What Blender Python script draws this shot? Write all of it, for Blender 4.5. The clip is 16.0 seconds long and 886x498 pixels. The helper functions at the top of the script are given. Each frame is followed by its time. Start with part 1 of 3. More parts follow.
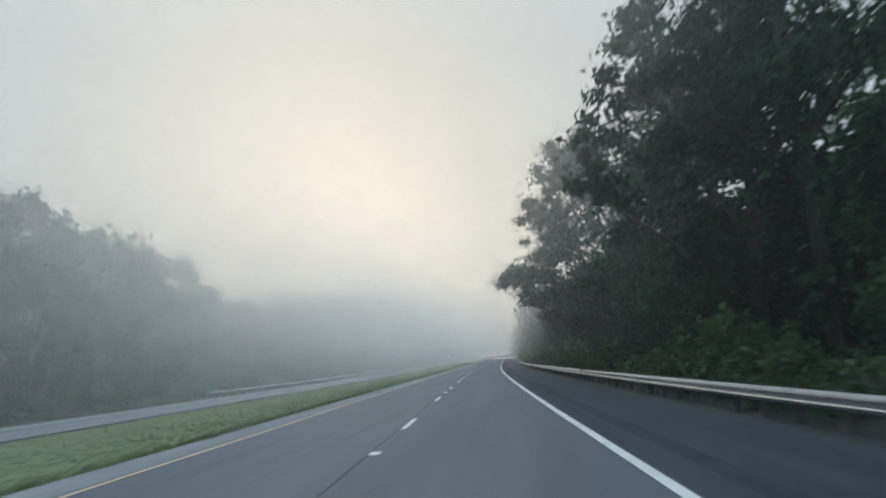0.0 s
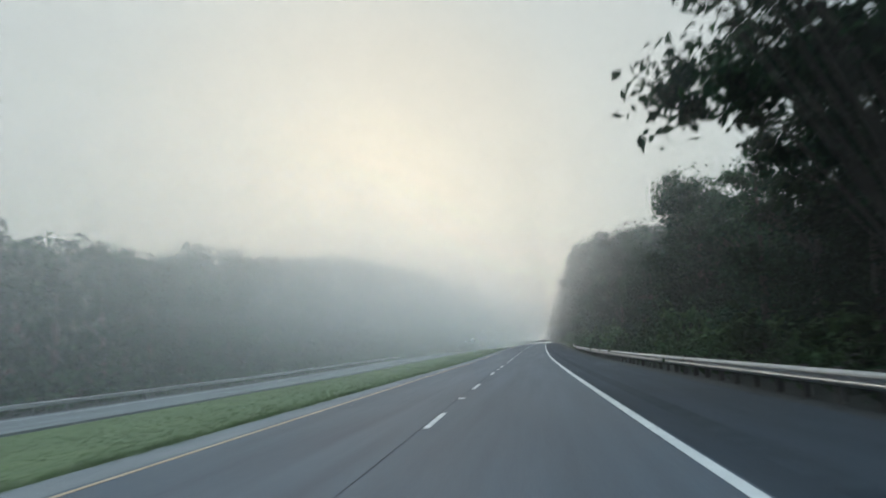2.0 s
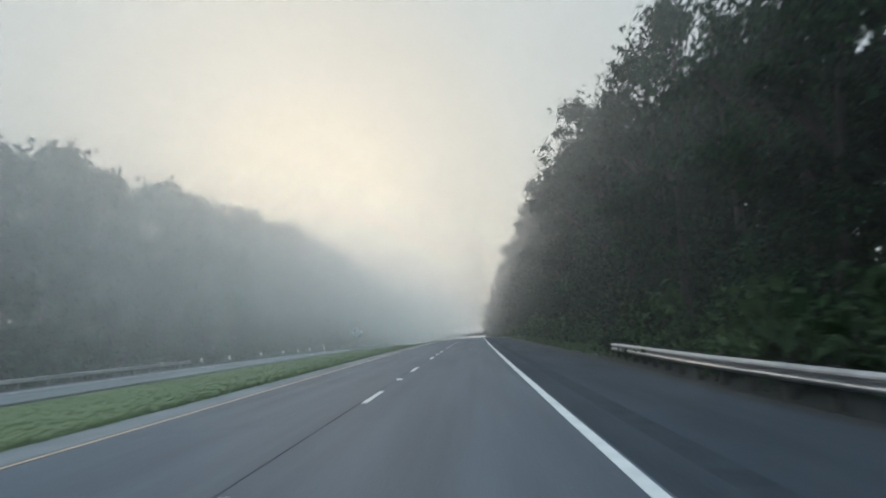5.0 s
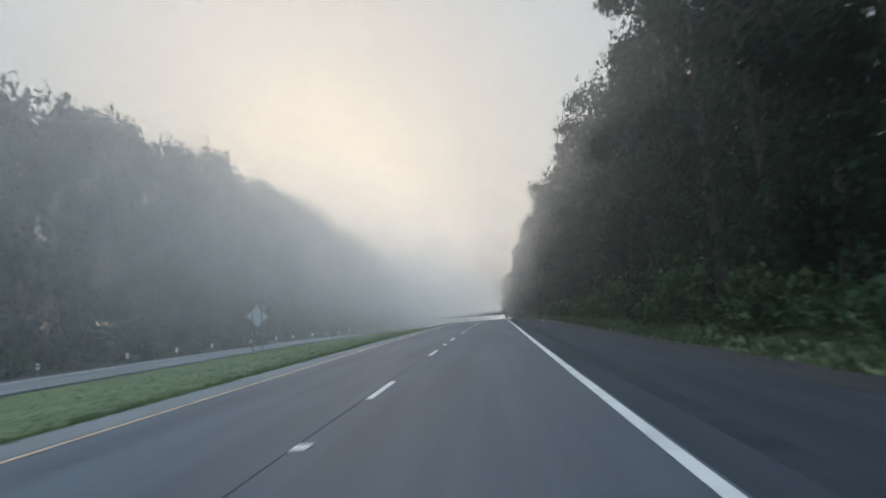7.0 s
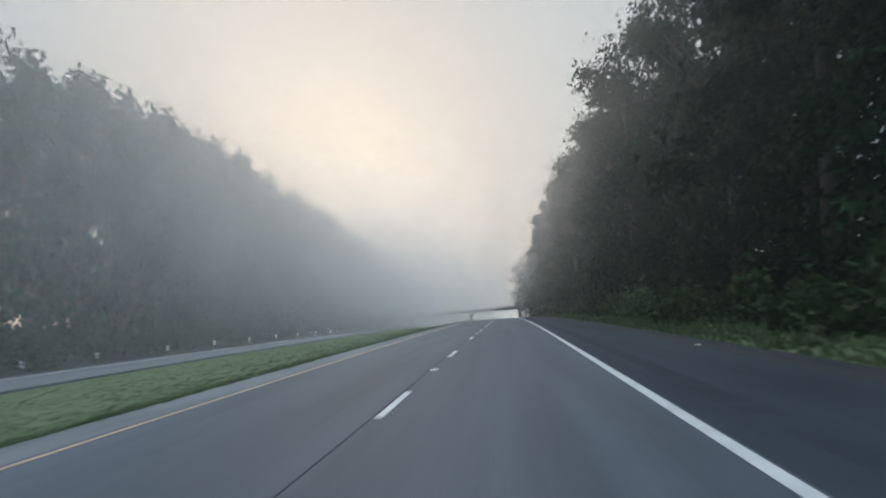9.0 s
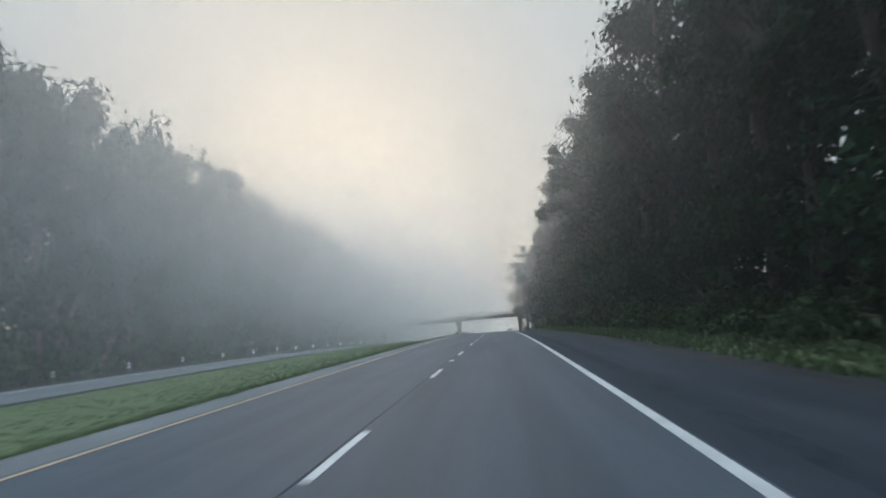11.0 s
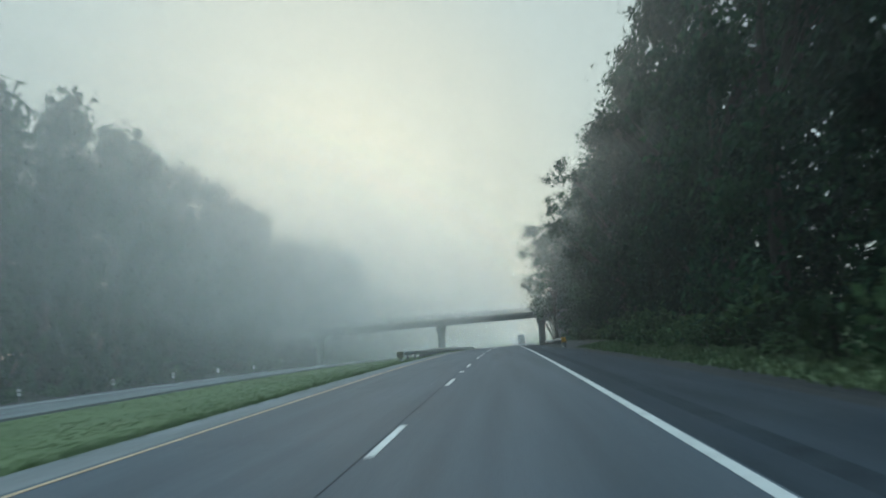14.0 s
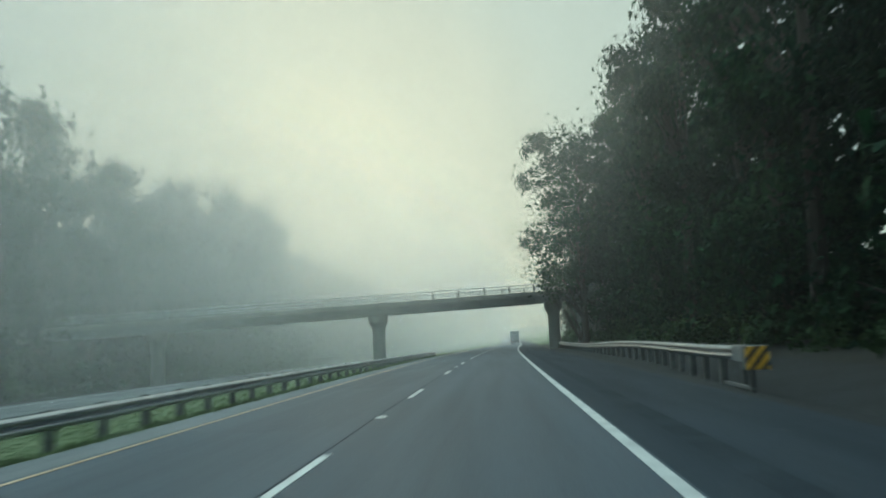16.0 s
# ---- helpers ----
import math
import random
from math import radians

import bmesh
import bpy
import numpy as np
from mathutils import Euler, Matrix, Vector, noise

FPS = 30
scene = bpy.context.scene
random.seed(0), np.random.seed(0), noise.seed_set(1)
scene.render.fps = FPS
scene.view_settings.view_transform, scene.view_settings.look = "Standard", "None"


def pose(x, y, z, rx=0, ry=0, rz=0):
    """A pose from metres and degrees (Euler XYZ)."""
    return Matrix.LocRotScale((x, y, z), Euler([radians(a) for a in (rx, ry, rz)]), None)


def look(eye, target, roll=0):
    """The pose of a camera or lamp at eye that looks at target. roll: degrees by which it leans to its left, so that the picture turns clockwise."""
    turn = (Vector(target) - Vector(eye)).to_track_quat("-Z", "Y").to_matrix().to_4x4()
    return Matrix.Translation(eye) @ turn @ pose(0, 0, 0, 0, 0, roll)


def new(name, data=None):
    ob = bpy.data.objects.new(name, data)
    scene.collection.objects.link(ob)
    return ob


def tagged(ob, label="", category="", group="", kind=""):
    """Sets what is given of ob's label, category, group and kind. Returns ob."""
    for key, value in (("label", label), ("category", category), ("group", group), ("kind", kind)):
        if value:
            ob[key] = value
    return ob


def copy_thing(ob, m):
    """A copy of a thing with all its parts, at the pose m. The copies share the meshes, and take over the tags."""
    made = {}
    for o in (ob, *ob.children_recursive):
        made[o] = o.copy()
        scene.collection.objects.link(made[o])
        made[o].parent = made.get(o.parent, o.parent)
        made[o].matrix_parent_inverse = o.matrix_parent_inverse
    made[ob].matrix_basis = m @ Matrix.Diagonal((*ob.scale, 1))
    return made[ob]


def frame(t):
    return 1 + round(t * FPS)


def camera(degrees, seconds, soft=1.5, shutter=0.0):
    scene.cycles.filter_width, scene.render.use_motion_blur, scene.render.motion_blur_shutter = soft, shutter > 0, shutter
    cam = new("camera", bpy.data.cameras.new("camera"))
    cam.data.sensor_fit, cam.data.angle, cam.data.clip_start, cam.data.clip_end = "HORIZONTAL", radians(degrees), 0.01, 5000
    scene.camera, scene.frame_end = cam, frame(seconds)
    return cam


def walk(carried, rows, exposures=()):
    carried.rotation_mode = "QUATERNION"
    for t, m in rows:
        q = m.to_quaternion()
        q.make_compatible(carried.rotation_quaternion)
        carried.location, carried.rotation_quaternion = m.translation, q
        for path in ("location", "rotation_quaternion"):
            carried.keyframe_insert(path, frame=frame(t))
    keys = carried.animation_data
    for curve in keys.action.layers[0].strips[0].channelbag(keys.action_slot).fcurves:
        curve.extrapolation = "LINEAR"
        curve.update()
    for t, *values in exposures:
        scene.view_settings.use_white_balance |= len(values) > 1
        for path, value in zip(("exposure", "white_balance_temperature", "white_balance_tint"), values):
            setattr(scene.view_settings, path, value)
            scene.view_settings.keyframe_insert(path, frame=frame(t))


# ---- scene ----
cam = camera(59.1, 16.0, soft=1.9, shutter=0.35)
PATH = [
    (0, (0.955, -15.354, 1.534), (0.272, -5.499, 3.087), -2.85),
    (0.5, (0.466, 0.722, 1.692), (-0.374, 10.574, 3.186), -3.13),
    (1, (0.054, 16.905, 1.879), (-0.944, 26.753, 3.300), -3.45),
    (1.5, (-0.293, 32.806, 2.071), (-1.407, 42.645, 3.466), -3.58),
    (2, (-0.611, 48.999, 2.271), (-1.731, 58.838, 3.668), -3.12),
    (2.5, (-0.834, 64.778, 2.471), (-1.839, 74.627, 3.880), -2.67),
    (3, (-1.004, 80.756, 2.679), (-1.829, 90.617, 4.121), -2.38),
    (3.5, (-0.985, 96.583, 2.891), (-1.624, 106.460, 4.324), -2.33),
    (4, (-0.966, 112.453, 3.110), (-1.450, 122.344, 4.504), -2.34),
    (4.5, (-0.952, 128.366, 3.358), (-1.316, 138.269, 4.698), -2.41),
    (5, (-0.934, 144.314, 3.649), (-1.215, 154.229, 4.919), -2.53),
    (5.5, (-0.899, 160.293, 3.984), (-1.143, 170.218, 5.186), -2.72),
    (6, (-0.849, 176.298, 4.339), (-1.125, 186.230, 5.468), -2.98),
    (6.5, (-0.796, 192.327, 4.692), (-1.159, 202.262, 5.771), -3.30),
    (7, (-0.678, 208.306, 5.043), (-1.172, 218.241, 6.063), -3.41),
    (7.5, (-0.655, 224.254, 5.388), (-1.213, 234.192, 6.343), -3.28),
    (8, (-0.580, 240.001, 5.720), (-1.182, 249.934, 6.707), -3.25),
    (8.5, (-0.447, 256.014, 6.049), (-1.071, 265.950, 6.992), -3.27),
    (9, (-0.303, 272.131, 6.367), (-0.930, 282.066, 7.314), -3.00),
    (9.5, (-0.092, 288.204, 6.659), (-0.711, 298.139, 7.614), -2.90),
    (10, (0.186, 304.235, 6.925), (-0.413, 314.170, 7.892), -2.98),
    (10.5, (0.498, 320.228, 7.165), (-0.089, 330.161, 8.157), -3.13),
    (11, (0.793, 336.191, 7.380), (0.211, 346.120, 8.416), -3.28),
    (11.5, (1.044, 352.130, 7.570), (0.462, 362.052, 8.675), -3.34),
    (12, (1.252, 368.044, 7.735), (0.663, 377.955, 8.934), -3.31),
    (12.5, (1.367, 383.778, 7.870), (0.754, 393.687, 9.072), -3.33),
    (13, (1.391, 399.855, 7.981), (0.746, 409.765, 9.146), -3.11),
    (13.5, (1.375, 415.834, 8.062), (0.709, 425.749, 9.176), -3.05),
    (14, (1.415, 431.661, 8.103), (0.738, 441.578, 9.196), -3.21),
    (14.5, (1.458, 447.469, 8.103), (0.774, 457.390, 9.160), -3.05),
    (15, (1.685, 463.387, 8.062), (1.006, 473.309, 9.099), -3.56),
    (15.5, (1.886, 479.511, 7.977), (1.259, 489.441, 8.986), -3.24),
    (16, (2.184, 495.103, 7.855), (1.618, 505.033, 8.891), -2.98),
]

EXPOSURE = [
    (0.0, -1.0, 6390, 4), (1.8, -1.0, 6390, 3), (2.4, -1.0, 6430, -5), (3.7, -1.0, 6470, -5), (5.8, -1.0, 6400, 7), (9.2, -1.0, 6400, 8),
    (11.4, -1.0, 6310, 4), (12.5, -1.0, 6230, -8), (14.5, -1.0, 5980, -11), (15.4, -1.0, 6190, -16), (16.0, -1.0, 6420, -18),
]
walk(cam, [(t, look(eye, target, roll)) for t, eye, target, roll in PATH], EXPOSURE)

# ---- alignment of the road: slope and heading of its centre line ----
KNOT_Y = [-40.0, 10.0, 60.0, 110.0, 160.0, 210.0, 260.0, 310.0, 360.0, 410.0, 460.0, 510.0, 560.0, 610.0, 660.0, 710.0, 760.0]
SLOPE = [0.0061, 0.0118, 0.0127, 0.0139, 0.0222, 0.0219, 0.0201, 0.0152, 0.0104, 0.0049, -0.0034, -0.0116, -0.0165, -0.0183, -0.0182, -0.0174, -0.0162]
HEAD = [-0.033, -0.0277, -0.0157, -0.0047, 0.0046, 0.0086, 0.0144, 0.0165, 0.0114, 0.0054, 0.0024, 0.007, 0.02, 0.036, 0.042, 0.04, 0.034]

GRID = np.arange(-400.0, 2601.0, 2.0)


def running(values, end):
    v = np.interp(GRID, KNOT_Y + [1100.0], values + [end])
    total = np.concatenate([[0.0], np.cumsum((v[1:] + v[:-1]))])
    return total - np.interp(KNOT_Y[0], GRID, total)


ROAD_Z, ROAD_X = running(SLOPE, 0.0), running(HEAD, 0.0)


def place(off, y, up=0.0):
    """A place given by its distance to the right of the lane line, along the road, and above the lane line."""
    return Vector((float(np.interp(y, GRID, ROAD_X)) + off, y, float(np.interp(y, GRID, ROAD_Z)) + up))


def heading(y):
    """The turn about z, in degrees, of a thing that lies along the road."""
    return -math.degrees(math.atan(float(np.interp(y, KNOT_Y, HEAD))))


def grade(y):
    return math.degrees(math.atan(float(np.interp(y, KNOT_Y, SLOPE))))


def along(off, y, up=0.0, turn=0.0, tilt=False):
    p = place(off, y, up)
    return pose(p.x, p.y, p.z, grade(y) if tilt else 0, 0, heading(y) + turn)


# ---- light ----
SUN_AZ, SUN_EL = 13.0, 9.5  # to the left of +y, and up
sun_way = Vector((-math.sin(radians(SUN_AZ)) * math.cos(radians(SUN_EL)), math.cos(radians(SUN_AZ)) * math.cos(radians(SUN_EL)), math.sin(radians(SUN_EL))))
sun = new("sun", bpy.data.lights.new("sun", "SUN"))
sun.data.energy, sun.data.angle, sun.data.color = 1.9, radians(14), (1.0, 0.76, 0.55)
sun.matrix_world = look(sun_way * 300, (0, 0, 0))

world = bpy.data.worlds.new("misty_sky")
scene.world = world
world.use_nodes = True
nt = world.node_tree
nt.nodes.clear()
sky = nt.nodes.new("ShaderNodeTexSky")
sky.sky_type, sky.sun_disc = "NISHITA", False
sky.sun_elevation, sky.sun_rotation = radians(SUN_EL), radians(-SUN_AZ)
sky.air_density, sky.dust_density, sky.ozone_density = 1.0, 0.6, 1.0
coord = nt.nodes.new("ShaderNodeTexCoord")
dot = nt.nodes.new("ShaderNodeVectorMath")
dot.operation = "DOT_PRODUCT"
dot.inputs[1].default_value = sun_way
nt.links.new(coord.outputs["Generated"], dot.inputs[0])
ramp = nt.nodes.new("ShaderNodeValToRGB")
ramp.color_ramp.interpolation = "EASE"
r = ramp.color_ramp.elements
r[0].position, r[0].color = 0.0, (0.49, 0.61, 0.76, 1)
r[1].position, r[1].color = 0.80, (0.62, 0.668, 0.726, 1)
for pos, col in ((0.93, (0.690, 0.682, 0.672)), (0.982, (0.77, 0.672, 0.585)), (1.0, (0.92, 0.715, 0.50))):
    e = r.new(pos)
    e.color = (*col, 1)
nt.links.new(dot.outputs["Value"], ramp.inputs[0])
cloud = nt.nodes.new("ShaderNodeTexNoise")
cloud.inputs["Scale"].default_value, cloud.inputs["Detail"].default_value = 2.2, 3.0
nt.links.new(coord.outputs["Generated"], cloud.inputs["Vector"])
cloud_range = nt.nodes.new("ShaderNodeMapRange")
cloud_range.inputs["To Min"].default_value, cloud_range.inputs["To Max"].default_value = 0.86, 1.14
nt.links.new(cloud.outputs["Fac"], cloud_range.inputs["Value"])
patchy = nt.nodes.new("ShaderNodeVectorMath")
patchy.operation = "SCALE"
nt.links.new(ramp.outputs["Color"], patchy.inputs[0])
# an overcast sky is brighter overhead than at the horizon
height = nt.nodes.new("ShaderNodeSeparateXYZ")
nt.links.new(coord.outputs["Generated"], height.inputs[0])
zenith = nt.nodes.new("ShaderNodeMapRange")
zenith.interpolation_type = "SMOOTHSTEP"
for key, value in (("From Min", 0.38), ("From Max", 0.95), ("To Min", 1.0), ("To Max", 3.2)):
    zenith.inputs[key].default_value = value
nt.links.new(height.outputs["Z"], zenith.inputs["Value"])
lift = nt.nodes.new("ShaderNodeMath")
lift.operation = "MULTIPLY"
nt.links.new(cloud_range.outputs["Result"], lift.inputs[0])
nt.links.new(zenith.outputs["Result"], lift.inputs[1])
nt.links.new(lift.outputs[0], patchy.inputs["Scale"])
bg_sky, bg_mist, both = nt.nodes.new("ShaderNodeBackground"), nt.nodes.new("ShaderNodeBackground"), nt.nodes.new("ShaderNodeAddShader")
bg_sky.inputs["Strength"].default_value, bg_mist.inputs["Strength"].default_value = 0.05, 1.62
out = nt.nodes.new("ShaderNodeOutputWorld")
nt.links.new(sky.outputs["Color"], bg_sky.inputs["Color"])
nt.links.new(patchy.outputs["Vector"], bg_mist.inputs["Color"])
nt.links.new(bg_sky.outputs[0], both.inputs[0])
nt.links.new(bg_mist.outputs[0], both.inputs[1])
nt.links.new(both.outputs[0], out.inputs["Surface"])


# ---- materials ----
def material(name, dark, light, rough=0.8, metal=0.0, scale=3.0, fine=40.0, bump=0.1, spread=(0.35, 0.65), stretch=(1, 1, 1), island=False, spec=0.5):
    """A surface that varies between two colours at a coarse and a fine scale, with fine relief."""
    m = bpy.data.materials.new(name)
    m.use_nodes = True
    t = m.node_tree
    p = t.nodes["Principled BSDF"]
    p.inputs["Roughness"].default_value, p.inputs["Metallic"].default_value = rough, metal
    p.inputs["Specular IOR Level"].default_value = spec
    c = t.nodes.new("ShaderNodeNewGeometry")
    mp = t.nodes.new("ShaderNodeMapping")
    mp.inputs["Scale"].default_value = stretch
    t.links.new(c.outputs["Position"], mp.inputs["Vector"])
    n1, n2 = t.nodes.new("ShaderNodeTexNoise"), t.nodes.new("ShaderNodeTexNoise")
    n1.inputs["Scale"].default_value, n1.inputs["Detail"].default_value = scale, 5
    n2.inputs["Scale"].default_value, n2.inputs["Detail"].default_value = fine, 3
    for n in (n1, n2):
        t.links.new(mp.outputs[0], n.inputs["Vector"])
    mix = t.nodes.new("ShaderNodeMath")
    mix.operation = "MULTIPLY_ADD"
    mix.inputs[1].default_value = 0.35
    t.links.new(n2.outputs["Fac"], mix.inputs[0])
    part1 = t.nodes.new("ShaderNodeMath")
    part1.operation = "MULTIPLY"
    part1.inputs[1].default_value = 0.65
    t.links.new(n1.outputs["Fac"], part1.inputs[0])
    t.links.new(part1.outputs[0], mix.inputs[2])
    value = mix.outputs[0]
    if island:
        add = t.nodes.new("ShaderNodeMath")
        add.operation = "MULTIPLY_ADD"
        add.inputs[1].default_value = 0.35
        t.links.new(c.outputs["Random Per Island"], add.inputs[0])
        sub = t.nodes.new("ShaderNodeMath")
        sub.operation = "SUBTRACT"
        sub.inputs[1].default_value = 0.175
        t.links.new(value, sub.inputs[0])
        t.links.new(sub.outputs[0], add.inputs[2])
        value = add.outputs[0]
    cr = t.nodes.new("ShaderNodeValToRGB")
    cr.color_ramp.elements[0].position, cr.color_ramp.elements[0].color = spread[0], (*dark, 1)
    cr.color_ramp.elements[1].position, cr.color_ramp.elements[1].color = spread[1], (*light, 1)
    t.links.new(value, cr.inputs[0])
    t.links.new(cr.outputs[0], p.inputs["Base Color"])
    if bump:
        b = t.nodes.new("ShaderNodeBump")
        b.inputs["Strength"].default_value, b.inputs["Distance"].default_value = bump, 0.02
        t.links.new(n2.outputs["Fac"], b.inputs["Height"])
        t.links.new(b.outputs[0], p.inputs["Normal"])
    return m


def leaf_material(name, dark, light, through_share=0.3):
    """Leaves: each tree and each leaf a little different, with some light passing through."""
    m = material(name, dark, light, rough=0.8, scale=0.30, fine=1.6, bump=0, island=True, spec=0.12)
    t = m.node_tree
    for n in t.nodes:
        if n.type == "MATH" and n.operation == "MULTIPLY_ADD" and n.inputs[0].links[0].from_socket.name == "Random Per Island":
            n.inputs[1].default_value = 0.18
    p, o = t.nodes["Principled BSDF"], t.nodes["Material Output"]
    tr, mx = t.nodes.new("ShaderNodeBsdfTranslucent"), t.nodes.new("ShaderNodeMixShader")
    info, hsv = t.nodes.new("ShaderNodeObjectInfo"), t.nodes.new("ShaderNodeHueSaturation")
    vary = t.nodes.new("ShaderNodeMapRange")
    vary.inputs["To Min"].default_value, vary.inputs["To Max"].default_value = 0.55, 1.65
    t.links.new(info.outputs["Random"], vary.inputs["Value"])
    t.links.new(vary.outputs[0], hsv.inputs["Value"])
    src = p.inputs["Base Color"].links[0].from_socket
    t.links.new(src, hsv.inputs["Color"])
    t.links.new(hsv.outputs[0], p.inputs["Base Color"])
    t.links.new(hsv.outputs[0], tr.inputs["Color"])
    mx.inputs[0].default_value = through_share
    t.links.new(p.outputs[0], mx.inputs[1])
    t.links.new(tr.outputs[0], mx.inputs[2])
    t.links.new(mx.outputs[0], o.inputs["Surface"])
    return m


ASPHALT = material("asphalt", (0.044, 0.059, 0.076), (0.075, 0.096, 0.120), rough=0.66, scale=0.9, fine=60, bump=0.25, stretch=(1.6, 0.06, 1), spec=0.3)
SHOULDER = material("shoulder_asphalt", (0.026, 0.035, 0.045), (0.046, 0.058, 0.072), rough=0.85, scale=0.8, fine=55, bump=0.3, stretch=(1.2, 0.12, 1), spec=0.12)
RUMBLE = material("rumble_strip_asphalt", (0.021, 0.029, 0.038), (0.038, 0.049, 0.061), rough=0.85, scale=1.5, fine=55, bump=0.4, spec=0.12)
CONCRETE_EDGE = material("pale_shoulder", (0.10, 0.115, 0.125), (0.19, 0.205, 0.215), rough=0.8, scale=0.8, fine=30, bump=0.15, stretch=(1, 0.2, 1))
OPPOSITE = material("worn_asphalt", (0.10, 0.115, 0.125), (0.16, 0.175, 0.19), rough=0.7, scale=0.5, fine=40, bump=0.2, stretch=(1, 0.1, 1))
WHITE_LINE = material("white_road_paint", (0.40, 0.41, 0.41), (0.62, 0.63, 0.62), rough=0.6, scale=2.0, fine=35, bump=0.15, spread=(0.3, 0.55))
YELLOW_LINE = material("yellow_road_paint", (0.40, 0.28, 0.17), (0.58, 0.43, 0.28), rough=0.6, scale=2.0, fine=35, bump=0.15)
SEAM = material("tarred_seam", (0.032, 0.040, 0.049), (0.056, 0.068, 0.082), rough=0.9, scale=2, fine=30, bump=0.1)
SOIL = material("grassy_soil", (0.078, 0.117, 0.048), (0.112, 0.152, 0.066), rough=0.95, scale=0.25, fine=6, bump=0.3)
GRASS = material("grass_blades", (0.086, 0.130, 0.052), (0.132, 0.180, 0.074), rough=0.7, scale=0.3, fine=5, bump=0, island=True)
TALL_GRASS = material("tall_verge_grass", (0.038, 0.074, 0.024), (0.088, 0.125, 0.046), rough=0.7, scale=0.4, fine=5, bump=0, island=True)
DARK_GROUND = material("dark_ground", (0.007, 0.009, 0.008), (0.017, 0.020, 0.016), rough=0.95, scale=1.0, fine=18, bump=0.5)
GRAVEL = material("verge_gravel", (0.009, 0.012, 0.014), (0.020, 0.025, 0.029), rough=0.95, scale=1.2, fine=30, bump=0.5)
STEEL = material("galvanised_steel", (0.27, 0.29, 0.31), (0.44, 0.46, 0.48), rough=0.45, metal=0.85, scale=2.5, fine=25, bump=0.05)
DARK_STEEL = material("weathered_steel", (0.10, 0.11, 0.11), (0.20, 0.21, 0.21), rough=0.6, metal=0.5, scale=3, fine=25, bump=0.1)
WOOD_POST = material("weathered_timber_post", (0.035, 0.032, 0.030), (0.08, 0.074, 0.068), rough=0.9, scale=3, fine=30, bump=0.3, stretch=(1, 1, 0.1))
CONCRETE = material("weathered_concrete", (0.17, 0.17, 0.16), (0.30, 0.30, 0.28), rough=0.9, scale=0.6, fine=12, bump=0.2, stretch=(1, 1, 0.3))
GIRDER = material("girder_paint", (0.14, 0.16, 0.16), (0.22, 0.24, 0.24), rough=0.7, scale=0.5, fine=10, bump=0.1)
ALUMINIUM = material("dull_aluminium", (0.62, 0.65, 0.67), (0.76, 0.79, 0.80), rough=0.45, metal=0.35, scale=2, fine=20, bump=0.03)
REFLECT_WHITE = material("reflective_white", (0.62, 0.64, 0.62), (0.80, 0.80, 0.78), rough=0.4, scale=3, fine=20, bump=0.02)
REFLECT_YELLOW = material("reflective_yellow", (0.70, 0.36, 0.03), (0.85, 0.47, 0.05), rough=0.45, scale=3, fine=20, bump=0.02)
DULL_YELLOW = material("greyish_yellow", (0.19, 0.18, 0.11), (0.33, 0.31, 0.18), rough=0.6, scale=3, fine=20, bump=0.02)
MATT_BLACK = material("matt_black", (0.010, 0.010, 0.010), (0.02, 0.02, 0.02), rough=0.6, scale=3, fine=20, bump=0.02)
BARK = material("bark", (0.035, 0.030, 0.025), (0.085, 0.075, 0.062), rough=0.95, scale=1.5, fine=14, bump=0.6, stretch=(1, 1, 0.25))
LEAF = leaf_material("broad_leaves", (0.006, 0.023, 0.013), (0.036, 0.080, 0.034))
LEAF_VINE = leaf_material("bramble_leaves", (0.026, 0.052, 0.024), (0.075, 0.115, 0.048))
TRUCK_WHITE = material("dusty_white_paint", (0.26, 0.27, 0.28), (0.36, 0.37, 0.38), rough=0.5, scale=0.8, fine=8, bump=0.03)
RUBBER = material("tyre_rubber", (0.012, 0.012, 0.013), (0.03, 0.03, 0.03), rough=0.85, scale=4, fine=30, bump=0.2)
RED_LENS = material("red_lamp_lens", (0.30, 0.01, 0.01), (0.45, 0.02, 0.02), rough=0.2, scale=4, fine=20, bump=0)


# ---- mesh helpers ----
def mesh_of(name, verts, faces, mat, smooth=False):
    me = bpy.data.meshes.new(name)
    me.from_pydata([tuple(v) for v in verts], [], faces)
    me.materials.append(mat)
    if smooth:
        me.polygons.foreach_set("use_smooth", [True] * len(me.polygons))
    me.update()
    return me


def thing(name, m, label, category, group="", kind=""):
    ob = new(name)
    ob.matrix_world = m
    return tagged(ob, label, category, group, kind)


def part(name, data, mat, parent, label="", at=None):
    """Links a bmesh, or a mesh that is shared, as one mesh object under a thing or a part."""
    if isinstance(data, bmesh.types.BMesh):
        me = bpy.data.meshes.new(name)
        data.normal_update()
        data.to_mesh(me)
        data.free()
        me.materials.append(mat)
    else:
        me = data
    ob = new(name, me)
    ob.parent = parent
    if at is not None:
        ob.matrix_basis = at
    if label:
        tagged(ob, label)
    return ob


def box(bm, x0, x1, y0, y1, z0, z1, bevel=0.0):
    made = bmesh.ops.create_cube(bm, size=1)["verts"]
    for v in made:
        v.co = Vector(((x0 + x1) / 2 + v.co.x * (x1 - x0), (y0 + y1) / 2 + v.co.y * (y1 - y0), (z0 + z1) / 2 + v.co.z * (z1 - z0)))
    if bevel:
        bmesh.ops.bevel(bm, geom=list({e for v in made for e in v.link_edges}), offset=bevel, segments=2, affect="EDGES", profile=0.6)
    return bm


def boxed(*size, bevel=0.0):
    return box(bmesh.new(), *size, bevel=bevel)


